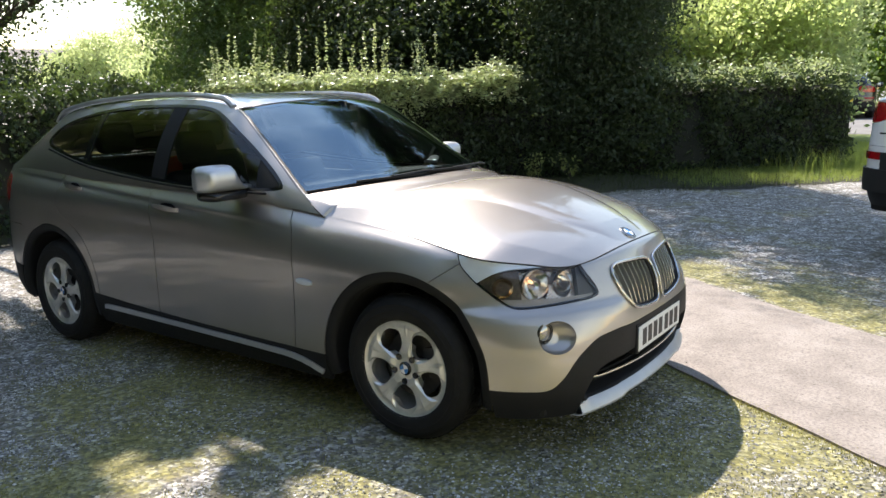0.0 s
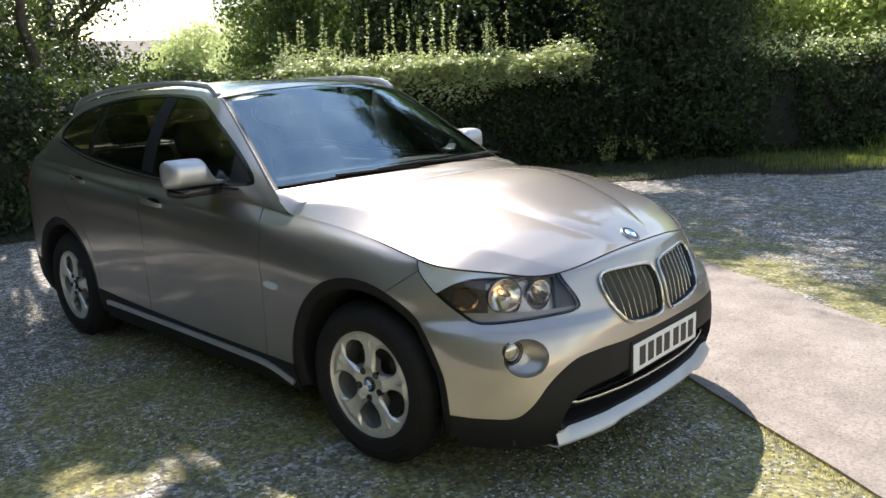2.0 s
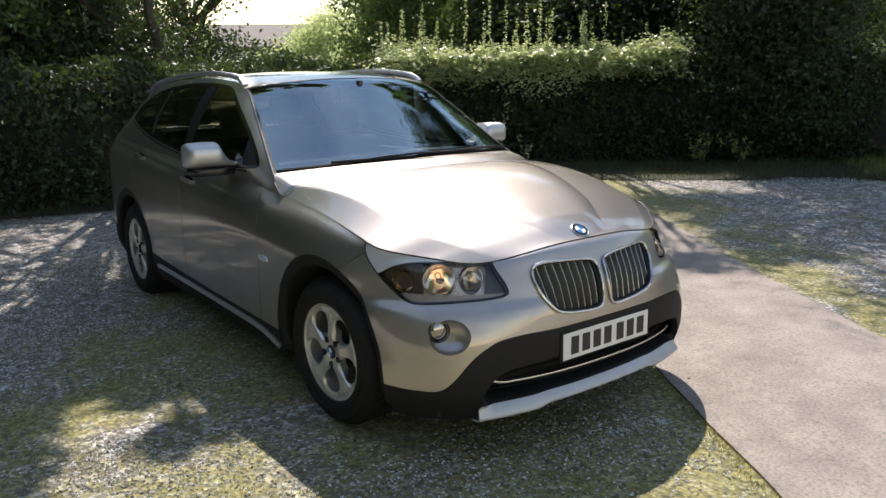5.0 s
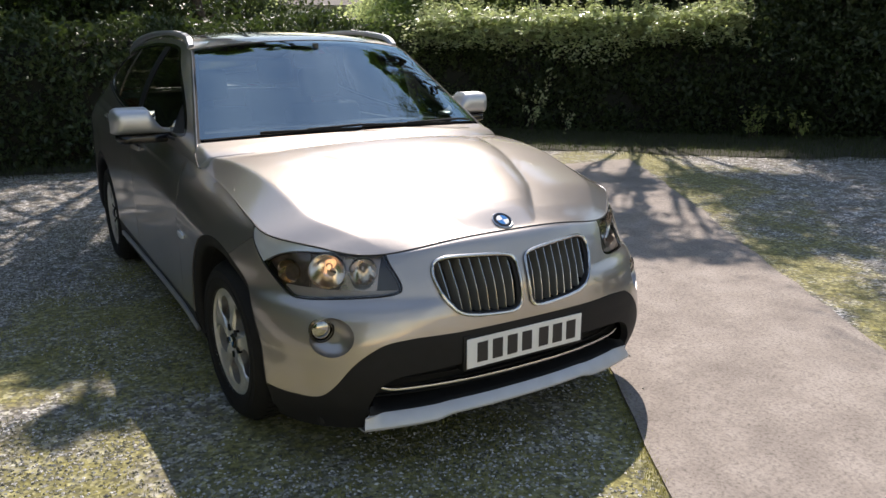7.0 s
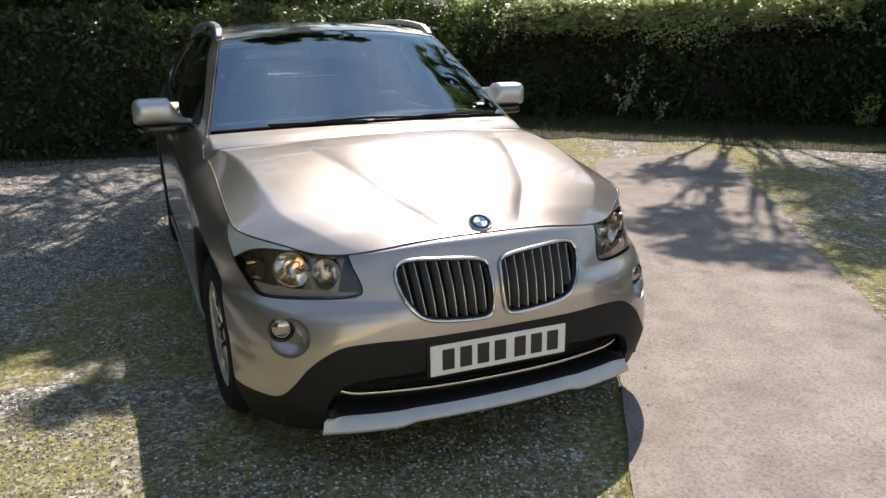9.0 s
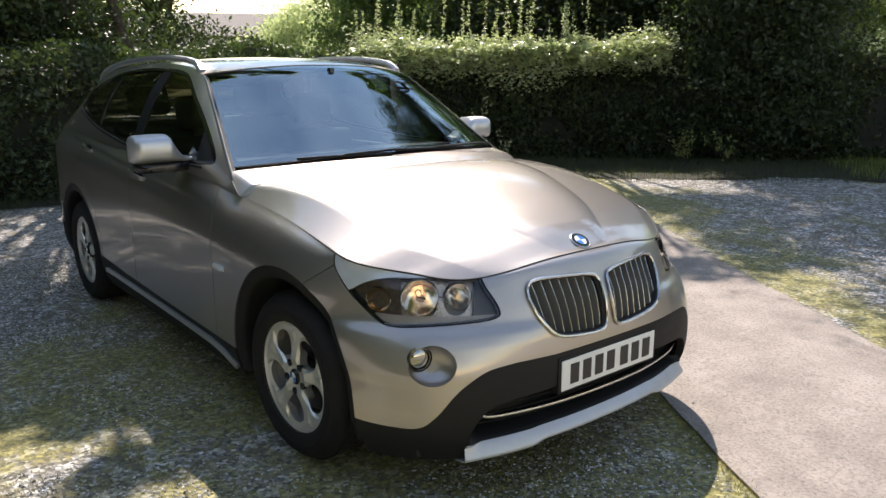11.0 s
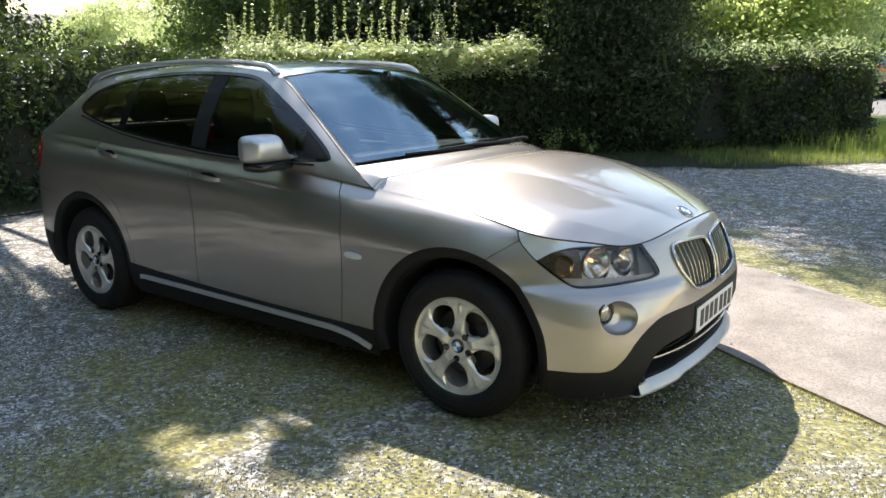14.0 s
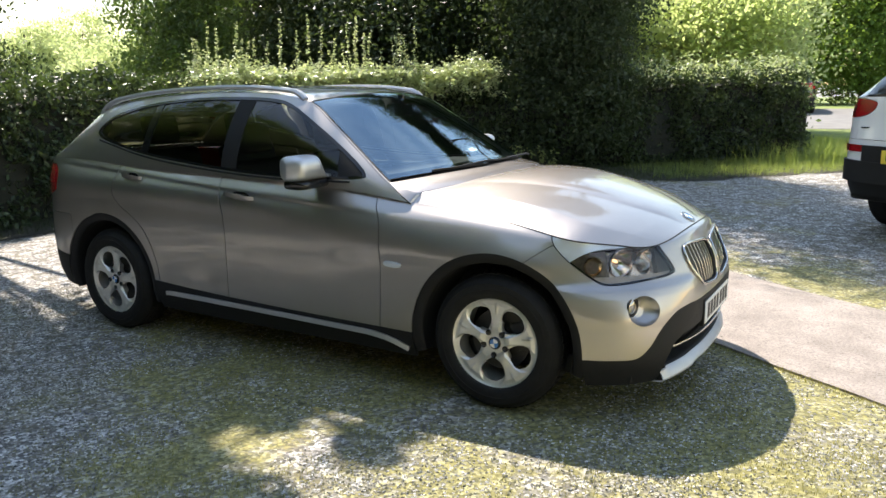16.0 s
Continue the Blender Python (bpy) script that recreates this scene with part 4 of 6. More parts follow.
        bm = lathe([(.037, .006), (.044, .004), (.044, -.05), (.037, -.05)], 28, "x")
        bmesh.ops.transform(bm, matrix=m, verts=bm.verts)
        part("fog_ring", bm, GLOSS_BLACK, f)
    # flanks: indicators, handles, mirrors
    for sgn in (-1, 1):
        pts = [(x, sgn * (wall_y(x, .662) + .004), .664 + (x + .597) * -.05) for x in lerp_list(-.597, -.497, 8)]
        part("side_indicator", sweep(pts, [(-.006, -.015), (.006, -.013), (.009, 0), (.006, .013), (-.006, .015)], scale=[.5, .9, 1, 1, 1, 1, .8, .5]), LAMP_BROW, car, "side indicator")
        for xa, xb, za, zb in ((-1.478, -1.70, .930, .950), (-2.41, -2.595, .998, 1.018)):
            h = empty("door_handle", pose(0, 0, 0), "", "")
            h.parent = car
            pts, sc = [], []
            for i, x in enumerate(lerp_list(xa, xb, 13)):
                t = i / 12
                z = za + (zb - za) * t
                pts.append((x, sgn * (wall_y(x, z) + .010 + .020 * math.sin(math.pi * t) ** .5), z))
                sc.append(.7 + .3 * math.sin(math.pi * t))
            part("grip", sweep(pts, [(-.007, -.015), (.007, -.013), (.011, 0), (.007, .013), (-.007, .015)], scale=sc), PAINT, h)
            # flat black patch that stands for the shade behind the grip
            cup = [(x, sgn * (wall_y(x, za + .004) + .0015), (za + zb) / 2 - .004) for x in lerp_list(xa - .035, xb + .05, 9)]
            part("cup_shade", sweep(cup, [(-.002, -.030), (.002, -.026), (.002, .022), (-.002, .026)], scale=[.2, .7, .95, 1, 1, 1, .95, .7, .2]), GLOSS_BLACK, h)
        mirror(car, sgn)
    # wipers
    for y0, y1 in ((-.06, -.50), (.50, -.02)):
        w = empty("wiper", pose(0, 0, 0), "", "")
        w.parent = car
        P = []
        for t in lerp_list(0, 1, 16):
            y = y0 + (y1 - y0) * t
            p = top(.124 + .010 * t, y / edge(.15)[1])
            P.append((float(p[0]) + .018, y, float(p[2]) - .002))
        part("blade", sweep(P, [(-.003, -.010), (.003, -.010), (.004, .001), (-.004, .001)]), BLACK_PLASTIC, w)
        a = top(.125, y0 / edge(.12)[1])
        part("arm", sweep([(float(a[0]) + .03, y0 + .12, float(a[2]) + .004), (P[4][0] + .012, y0 + .02, P[4][2] + .01), P[8]], oval(.007, .006, 6)), BLACK_PLASTIC, w)
    cowl = grid_sheet(np.stack([top(np.full(60, .118), np.linspace(-.95, .95, 60)) + np.array([.03, 0, -.03]), top(np.full(60, .126), np.linspace(-.95, .95, 60)) + np.array([-.02, 0, -.008])]), (-1, 0, .3))
    panel("cowl", cowl, BLACK_PLASTIC, car, .01)
    cabin(car)
    for x0 in AXLES:
        for sgn in (-1, 1):
            yaw = 0 if sgn < 0 else 180
            turn = 3.0 if x0 > -1 else 0.0
            wheel("wheel", pose(x0, sgn * (.846 if x0 > -1 else .858), .3285, 0, -14 if x0 > -1 else -9, yaw + turn), sgn > 0, car)
    return car


PAINT_OF = {}


def mirror(car, sgn):
    m = empty("door_mirror", pose(-1.045, sgn * .905, 1.113), "", "")
    m.parent = car
    def scoop(top_z, low_z, grow, start=-.160, reach=.300):
        """A rounded scoop, flatter below and tapering to its foot."""
        bm = bmesh.new()
        R = []
        for i in range(27):
            t = i / 26
            y = start + reach * t
            k = math.sqrt(max(1 - max((.17 - t) / .17, 0) ** 2.4, 0))
            q = max(0, (t - .56) / .44)
            drop = 1 - (1 - min(q / .62, 1)) ** 1.7 if q else 0.0
            hi = top_z * (.55 + .45 * k) * (1 - .05 * abs(t - .35)) - (top_z + .030) * drop if top_z > 0 else top_z
            lo, dx = low_z * (.8 + .2 * k), .085 * k * (1 - .55 * q)
            mid, half = (hi + lo) / 2, max((hi - lo) / 2, .002)
            row = []
            for j in range(20):
                a = 2 * math.pi * j / 20
                c, v = math.cos(a), math.sin(a)
                c, v = math.copysign(abs(c) ** .62, c), math.copysign(abs(v) ** .62, v)
                row.append(bm.verts.new((dx * grow * c * (1.0 if c > 0 else .85), -sgn * y, mid + half * v)))
            R.append(row)
        for p, q in zip(R, R[1:]):
            for j in range(20):
                bm.faces.new((p[j], p[(j + 1) % 20], q[(j + 1) % 20], q[j]))
        bm.faces.new(R[0]), bm.faces.new(R[-1])
        return bm

    # caps paler than the body paint: their sky reflection put into the colour
    part("housing", scoop(.074, -.052, 1.0), PAINT_OF.get(car.name, SATIN), m)
    part("lower_cover", scoop(-.048, -.098, .97, -.140, .300), GLOSS_BLACK, m)
    bm = boxed((-.080, -.075, -.038), (-.074, .065, .045), .002)
    part("mirror_glass", bm, MIRROR, m)


def cabin(car):
    """What shows through the glass."""
    part("floor_pan", boxed((-3.3, -.70, .30), (-.45, .70, .34), .01), DASH, car)
    P = []
    for q in np.linspace(-.93, .93, 30):
        base = top(.142, q)
        P.append([base + np.array([-.01, 0, -.012]), base + np.array([-.25, 0, -.03]), base + np.array([-.46, 0, -.04]), base + np.array([-.54, 0, -.10]), base + np.array([-.52, 0, -.40])])
    panel("dashboard", grid_sheet(np.array(P), (-.7, 0, .3)), DASH, car, .02)
    for y in (-.37, .37):
        seat("front_seat", -1.45, y, car)
        seat("rear_seat", -2.30, y, car, .38)
    w = empty("steering_wheel", pose(-1.03, -.37, .93, 0, -64, 0), "", "")
    w.parent = car
    part("wheel_rim", lathe([(.175 + .014 * math.cos(a), .014 * math.sin(a)) for a in lerp_list(0, 2 * math.pi, 11)], 40, "z"), DASH, w)
    part("wheel_boss", boxed((-.07, -.17, -.02), (.06, .17, .02), .02), DASH, w)
    r = empty("rear_view_mirror", pose(-1.08, 0, 1.385), "", "")
    r.parent = car
    part("shell", boxed((-.02, -.12, -.035), (.015, .12, .035), .015, 3), GLOSS_BLACK, r)
    part("stem", boxed((-.005, -.012, .02), (.03, .012, .09), .004), GLOSS_BLACK, r)
    for sgn in (-1, 1):
        part("door_card", boxed((-2.6, sgn * .755 - .02, .34), (-.86, sgn * .755 + .02, .995), .01), DASH, car)
    part("headlining", grid_bm(top(np.linspace(.47, .98, 20)[:, None], np.linspace(-.95, .95, 20)[None]) - np.array([0, 0, .035])), CABIN_CLOTH, car)
    part("bulkhead", boxed((-.62, -.70, .30), (-.56, .70, .94), .01), DARK_VOID, car)
    part("engine_cover", boxed((-.5, -.60, .30), (.55, .60, .70), .05), DARK_VOID, car)


def grid_bm(P):
    bm = bmesh.new()
    V = [[bm.verts.new(p) for p in row] for row in P]
    for a, b in zip(V, V[1:]):
        for i in range(len(a) - 1):
            bm.faces.new((a[i], a[i + 1], b[i + 1], b[i]))
    return bm


def other_car(m, paint, label, plate_mat, tail_shape=TAIL_LAMP, lift=0.0):
    """Parked cars further off, on the same plan with less in them."""
    car = empty("car", m, label, "car")
    PAINT_OF[car.name] = paint
    skin = car_shell(car, paint, tail_shape)
    panel("front_bumper", skin["bumper"], paint, car)
    panel("lower_cladding", skin["lower"], BLACK_PLASTIC, car, .02)
    for w in ("left", "right"):
        panel("headlight", skin["lamp_" + w], LENS, car)
    for sgn in (-1, 1):
        mirror(car, sgn)
        for x0 in AXLES:
            arch_trim(car, x0, sgn, BLACK_PLASTIC)
            wheel("wheel", pose(x0, sgn * .85, .3285 - lift, 0, 20, 0 if sgn < 0 else 180), sgn > 0, car)
        tube_strip([(tail_x(y, .665) - .004, sgn * y, .665) for y in lerp_list(.52, .84, 16)], .030, .010, RED_LAMP, "rear_reflector", car, "red rear reflector")
    tube_strip([(tail_x(y, .47) - .012, y, .47) for y in lerp_list(-.86, .86, 40)], .090, .022, BLACK_PLASTIC, "rear_bumper_cover", car)
    tube_strip([(tail_x(y, .61) - .006, y, .61) for y in lerp_list(-.50, .50, 20)], .085, .012, BLACK_PLASTIC, "plate_recess", car)
    plate = part("number_plate", boxed((tail_x(0, .6) - .040, -.26, .555), (tail_x(0, .6) - .020, .26, .665), .003), plate_mat, car, "number plate")
    for y in (.19, .125, .06, -.03, -.095, -.16):
        part("bar", boxed((tail_x(0, .6) - .042, y - .022, .578), (tail_x(0, .6) - .0405, y + .022, .642)), PLATE_INK, plate, smooth_faces=False)
    part("bar", boxed((tail_x(.5, .84) - .004, .42, .835), (tail_x(.5, .84) + .004, .56, .848)), PLATE_INK, car)
    part("tailgate_badge", lathe([(.0, -.012), (.050, -.010), (.056, .0), (.056, .02)], 24, "x"), CHROME, car).matrix_basis = pose(tail_x(0, .98), 0, .98)
    for y in (-.37, .37):
        seat("front_seat", -1.45, y, car)
        seat("rear_seat", -2.30, y, car, .38)
    part("dashboard", boxed((-1.1, -.7, .6), (-.6, .7, .98), .05), DASH, car)
    return car


# ---- ground ----
def ground_z(x, y):
    return 0.018 * max(0.0, y - 0.5) if y < 30 else 0.018 * 29.5


def sloped(ob_mesh, lift=0.0):
    for v in ob_mesh.vertices:
        v.co.z += ground_z(v.co.x, v.co.y) + lift


EDGE_DIR = Vector((0.78, 0.63, 0)).normalized()      # along the verge and the back hedge
EDGE_OUT = Vector((-EDGE_DIR.y, EDGE_DIR.x, 0))
EDGE_FROM = Vector((-5.1, 4.6, 0))


def along(a, o, z=0.0):
    """A place a metres along the verge's edge and o metres behind it."""
    p = EDGE_FROM + EDGE_DIR * a + EDGE_OUT * o
    return (p.x, p.y, ground_z(p.x, p.y) + z)


def gravel_mat(name):
    m, nt, ns, b = graph(name)
    tc = ns.new("ShaderNodeTexCoord")
    v = ns.new("ShaderNodeTexVoronoi")
    v.inputs["Scale"].default_value = 62
    nt.links.new(tc.outputs["Object"], v.inputs["Vector"])
    stone = ramp_node(nt, v.outputs["Color"], ((0.1, (0.09, 0.09, 0.095)), (0.5, (0.26, 0.255, 0.25)), (0.9, (0.60, 0.59, 0.57))))
    soil = noise_node(nt, 9.0, 6, 0.65)
    dirt = ns.new("ShaderNodeMix")
    dirt.data_type = "RGBA"
    r1 = ramp_node(nt, soil.outputs[0], ((0.40, (0, 0, 0)), (0.62, (1, 1, 1))))
    nt.links.new(r1.outputs[0], dirt.inputs[0])
    nt.links.new(stone.outputs[0], dirt.inputs[6])
    dirt.inputs[7].default_value = (0.13, 0.115, 0.085, 1)
    moss_n = noise_node(nt, 1.3, 5, 0.6)
    fine_n = noise_node(nt, 26.0, 4, 0.7)
    add = ns.new("ShaderNodeMath")
    add.operation = "MULTIPLY_ADD"
    add.inputs[1].default_value = 0.42
    nt.links.new(fine_n.outputs[0], add.inputs[0])
    nt.links.new(moss_n.outputs[0], add.inputs[2])
    # moss grows thickest beside the slab and near the middle of the yard
    def ranged(src, a, b, lo, hi):
        r = ns.new("ShaderNodeMapRange")
        r.interpolation_type = "SMOOTHSTEP"
        for k, val in zip((1, 2, 3, 4), (a, b, lo, hi)):
            r.inputs[k].default_value = val
        nt.links.new(src, r.inputs[0])
        return r.outputs[0]

    def both(a, b, how):
        r = ns.new("ShaderNodeMath")
        r.operation = how
        nt.links.new(a, r.inputs[0])
        nt.links.new(b, r.inputs[1])
        return r

    dot = ns.new("ShaderNodeVectorMath")
    dot.operation = "DOT_PRODUCT"
    dot.inputs[1].default_value = (0.53, 0.847, 0)
    nt.links.new(tc.outputs["Object"], dot.inputs[0])
    across = dot.outputs["Value"]
    bare = ns.new("ShaderNodeVectorMath")
    bare.operation = "DOT_PRODUCT"
    bare.inputs[1].default_value = (1, 1, 0)
    nt.links.new(tc.outputs["Object"], bare.inputs[0])
    near_side = both(ranged(bare.outputs["Value"], -4.2, -2.8, -0.16, 0.12), ranged(across, 0.95, 1.4, 1.0, 0.0), "MULTIPLY")
    strip = both(ranged(across, 2.2, 2.4, 0.0, 1.0), ranged(across, 2.5, 3.1, 0.16, 0.0), "MULTIPLY")
    far = ranged(across, 3.0, 3.6, 0.0, -0.10)
    part_sum = both(near_side.outputs[0], strip.outputs[0], "ADD")
    dist = both(part_sum.outputs[0], far, "ADD")
    tot = ns.new("ShaderNodeMath")
    tot.operation = "ADD"
    nt.links.new(add.outputs[0], tot.inputs[0])
    nt.links.new(dist.outputs[0], tot.inputs[1])
    r2 = ramp_node(nt, tot.outputs[0], ((0.66, (0, 0, 0)), (0.84, (0.8, 0.8, 0.8))))
    mossy = ns.new("ShaderNodeMix")
    mossy.data_type = "RGBA"
    moss_c = ramp_node(nt, fine_n.outputs[0], ((0.3, (0.055, 0.060, 0.018)), (0.7, (0.33, 0.30, 0.082))))
    nt.links.new(r2.outputs[0], mossy.inputs[0])
    nt.links.new(dirt.outputs[2], mossy.inputs[6])
    nt.links.new(moss_c.outputs[0], mossy.inputs[7])
    grit = ramp_node(nt, v.outputs["Color"], ((0.1, (0.5, 0.5, 0.5)), (0.5, (0.85, 0.85, 0.85)), (0.9, (1.35, 1.35, 1.35))))
    rough = ns.new("ShaderNodeMix")
    rough.data_type, rough.blend_type = "RGBA", "MULTIPLY"
    rough.inputs[0].default_value = 0.8
    nt.links.new(mossy.outputs[2], rough.inputs[6])
    nt.links.new(grit.outputs[0], rough.inputs[7])
    nt.links.new(rough.outputs[2], b.inputs["Base Color"])
    b.inputs["Roughness"].default_value = 0.9
    bump_node(nt, v.outputs["Distance"], 0.4, 0.007, b)
    return m


def concrete_mat():
    m, nt, ns, b = graph("worn_concrete")
    n1, n2 = noise_node(nt, 3.0, 6, 0.65), noise_node(nt, 70.0, 5, 0.75)
    c = ramp_node(nt, n1.outputs[0], ((0.25, (0.17, 0.146, 0.128)), (0.5, (0.25, 0.218, 0.192)), (0.75, (0.335, 0.298, 0.268))))
    g = ramp_node(nt, n2.outputs[0], ((0.34, (0.5, 0.5, 0.5)), (0.5, (0.95, 0.95, 0.95)), (0.68, (1.15, 1.15, 1.15))))
    x = ns.new("ShaderNodeMix")
    x.data_type, x.blend_type = "RGBA", "MULTIPLY"
    x.inputs[0].default_value = 1.0
    nt.links.new(c.outputs[0], x.inputs[6])
    nt.links.new(g.outputs[0], x.inputs[7])
    nt.links.new(x.outputs[2], b.inputs["Base Color"])
    b.inputs["Roughness"].default_value = 0.88
    bump_node(nt, n2.outputs[0], 0.5, 0.004, b)
    return m


GRAVEL = gravel_mat("mossy_gravel")
CONCRETE = concrete_mat()
# two copies of turf: sunlight in the paler colour, shade in the darker
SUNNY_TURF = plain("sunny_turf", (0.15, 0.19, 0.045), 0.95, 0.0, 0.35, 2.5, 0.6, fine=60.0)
SHADED_TURF = plain("shaded_turf", (0.026, 0.024, 0.015), 0.95, 0.0, 0.4, 3.0, 0.6, fine=60.0)
ASPHALT = plain("road_asphalt", (0.16, 0.155, 0.15), 0.9, 0.0, 0.2, 2.0, 0.5, fine=150.0)
# hedge leaf darkened to carry the shade on the hedge's front
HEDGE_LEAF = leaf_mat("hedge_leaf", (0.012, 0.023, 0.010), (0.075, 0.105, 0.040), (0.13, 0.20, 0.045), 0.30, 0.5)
# sunlight on the hedge top is put into this pale leaf colour
SUN_PALE_LEAF = leaf_mat("sun_pale_leaf", (0.30, 0.36, 0.19), (0.58, 0.62, 0.42), (0.56, 0.64, 0.26), 0.42, 0.30)
# washed out: the haze of distance is put into this leaf colour
HAZY_LEAF = leaf_mat("hazy_leaf", (0.20, 0.25, 0.11), (0.40, 0.45, 0.25), (0.60, 0.68, 0.30), 0.55, 0.6)
# deep shade behind the hedge is put into this dark leaf colour
SHADE_LEAF = leaf_mat("shaded_leaf", (0.014, 0.028, 0.011), (0.070, 0.098, 0.036), (0.10, 0.15, 0.035), 0.28, 0.45)
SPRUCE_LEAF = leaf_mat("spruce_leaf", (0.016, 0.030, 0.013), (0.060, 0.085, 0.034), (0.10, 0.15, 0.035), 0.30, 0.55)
# dark for the backlit side hedge and its bush: their shade as colour
DEEP_SHADE_LEAF = leaf_mat("deep_shade_leaf", (0.020, 0.038, 0.016), (0.075, 0.105, 0.042), (0.09, 0.14, 0.03), 0.25, 0.45)
DARK_LEAF = leaf_mat("dark_tree_leaf", (0.03, 0.06, 0.022), (0.13, 0.19, 0.065), (0.26, 0.38, 0.07), 0.36, 0.3)
TREE_LEAF = leaf_mat("tree_leaf", (0.05, 0.10, 0.022), (0.15, 0.24, 0.05), (0.34, 0.48, 0.07), 0.42, 0.45)
# the glow of sunlit foliage is put into this leaf's colours
SUNLIT_LEAF = leaf_mat("sunlit_leaf", (0.14, 0.20, 0.035), (0.38, 0.43, 0.17), (0.62, 0.72, 0.28), 0.58, 0.5)
# two copies of grass: shade in the first colour, sunlight in the second
SHADED_GRASS = leaf_mat("shaded_blade", (0.018, 0.028, 0.010), (0.065, 0.085, 0.024), (0.11, 0.15, 0.035), 0.3, 0.5)
SUNLIT_GRASS = leaf_mat("sunlit_blade", (0.10, 0.14, 0.03), (0.30, 0.36, 0.10), (0.42, 0.52, 0.10), 0.45, 0.5)
BARK = plain("bark", (0.07, 0.055, 0.042), 0.9, 0.0, 0.4, 14.0, 0.9, fine=40.0)
# near-black: the shade inside the hedge put into the core's colour
HEDGE_CORE = plain("hedge_inner_shade", (0.012, 0.014, 0.008), 0.95, 0.0, 0.4, 12.0, 0.8, fine=30.0)
STONE = plain("gravel_stone", (0.30, 0.295, 0.285), 0.85, 0.0, 0.55, 45.0)
PLASTER = plain("house_plaster", (0.72, 0.71, 0.68), 0.85, 0.0, 0.06, 2.0, 0.3)
SLATE = plain("roof_tile", (0.10, 0.085, 0.078), 0.8, 0.0, 0.25, 6.0, 0.4)
WINDOW_DARK = plain("house_window_glass", (0.03, 0.035, 0.04), 0.08, 0.0, 0.1, 2.0)


def flat_piece(name, pts, mat, lift, label, category, thick=0.0, cuts=0, kind="structure"):
    """A flat piece of ground from its outline, that follows the slope."""
    bm = bmesh.new()
    f = bm.faces.new([bm.verts.new((x, y, 0)) for x, y in pts])
    if cuts:
        bmesh.ops.triangulate(bm, faces=[f])
        bmesh.ops.subdivide_edges(bm, edges=bm.edges[:], cuts=cuts, use_grid_fill=True)
    for v in bm.verts:
        v.co.z = ground_z(v.co.x, v.co.y) + lift
    if thick:
        r = bmesh.ops.extrude_face_region(bm, geom=bm.faces[:])
        for v in r["geom"]:
            if isinstance(v, bmesh.types.BMVert):
                v.co.z -= thick
    ob = part(name, bm, mat, None, label, False)
    return tagged(ob, label, category, kind=kind)


xs = np.concatenate([np.linspace(-900, -14, 14), np.linspace(-12, 14, 66), np.linspace(16, 900, 14)])
ys = np.concatenate([np.linspace(-900, -14, 14), np.linspace(-12, 32, 110), np.linspace(34, 900, 14)])
P = np.zeros((len(xs), len(ys), 3))
for i, x in enumerate(xs):
    for j, y in enumerate(ys):
        near = math.exp(-(x * x + y * y) / 30)
        P[i, j] = (x, y, ground_z(x, y) + 0.008 * near * (noise.noise((x * 1.1, y * 1.1, 0.3)) - 0.3))
gs = grid_sheet(P, (0, 0, -50))
tagged(panel("ground", gs, GRAVEL, None, 0), "grey gravel yard with yellow-green moss and grass growing through", "ground", kind="structure")

# concrete path across the yard, its near edge a low step
A, B, C, D = (12.6, -6.865), (-4.05, 3.615), (-3.75, 5.02), (12.6, -5.14)
path_pts = [A] + [(A[0] + (B[0] - A[0]) * t, A[1] + (B[1] - A[1]) * t + 0.012 * math.sin(t * 23) + .02 * noise.noise((t * 60, 1.7, 0))) for t in lerp_list(.01, .99, 90)] + [B, C] + [(C[0] + (D[0] - C[0]) * t, C[1] + (D[1] - C[1]) * t + 0.03 * math.sin(t * 19) + .06 * noise.noise((t * 60, 8.1, 0))) for t in lerp_list(.01, .99, 90)] + [D]
flat_piece("pavement", path_pts, CONCRETE, 0.009, "worn pinkish-grey concrete path", "path", 0.12)
flat_piece("verge", [along(-14, 0)[:2]] + [along(a / 4, 0.12 * math.sin(a * .52) + .34 * noise.noise((a * .8, 3.3, 0)))[:2] for a in range(-48, 60)] + [along(15, 0)[:2], along(15, 9)[:2], along(-14, 9)[:2]], SHADED_TURF, 0.008, "grass verge at the foot of the hedge", "verge", cuts=3)
flat_piece("lawn", [(-40, -2.6), (-7.2, -2.4), (-6.6, 0.3), (-6.2, 2.6), (-8.5, 5.5), (-40, 20)], SHADED_TURF, 0.010, "rough grass beside the hedge", "lawn", cuts=3)
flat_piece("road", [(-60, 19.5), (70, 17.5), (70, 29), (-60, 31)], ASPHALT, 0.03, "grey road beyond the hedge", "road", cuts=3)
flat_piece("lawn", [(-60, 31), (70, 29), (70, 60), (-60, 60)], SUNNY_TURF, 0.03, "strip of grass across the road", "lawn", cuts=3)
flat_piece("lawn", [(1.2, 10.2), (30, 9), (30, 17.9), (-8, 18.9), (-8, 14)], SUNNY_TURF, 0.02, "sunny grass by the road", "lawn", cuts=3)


# ---- leaves ----
RNG = np.random.default_rng(7)


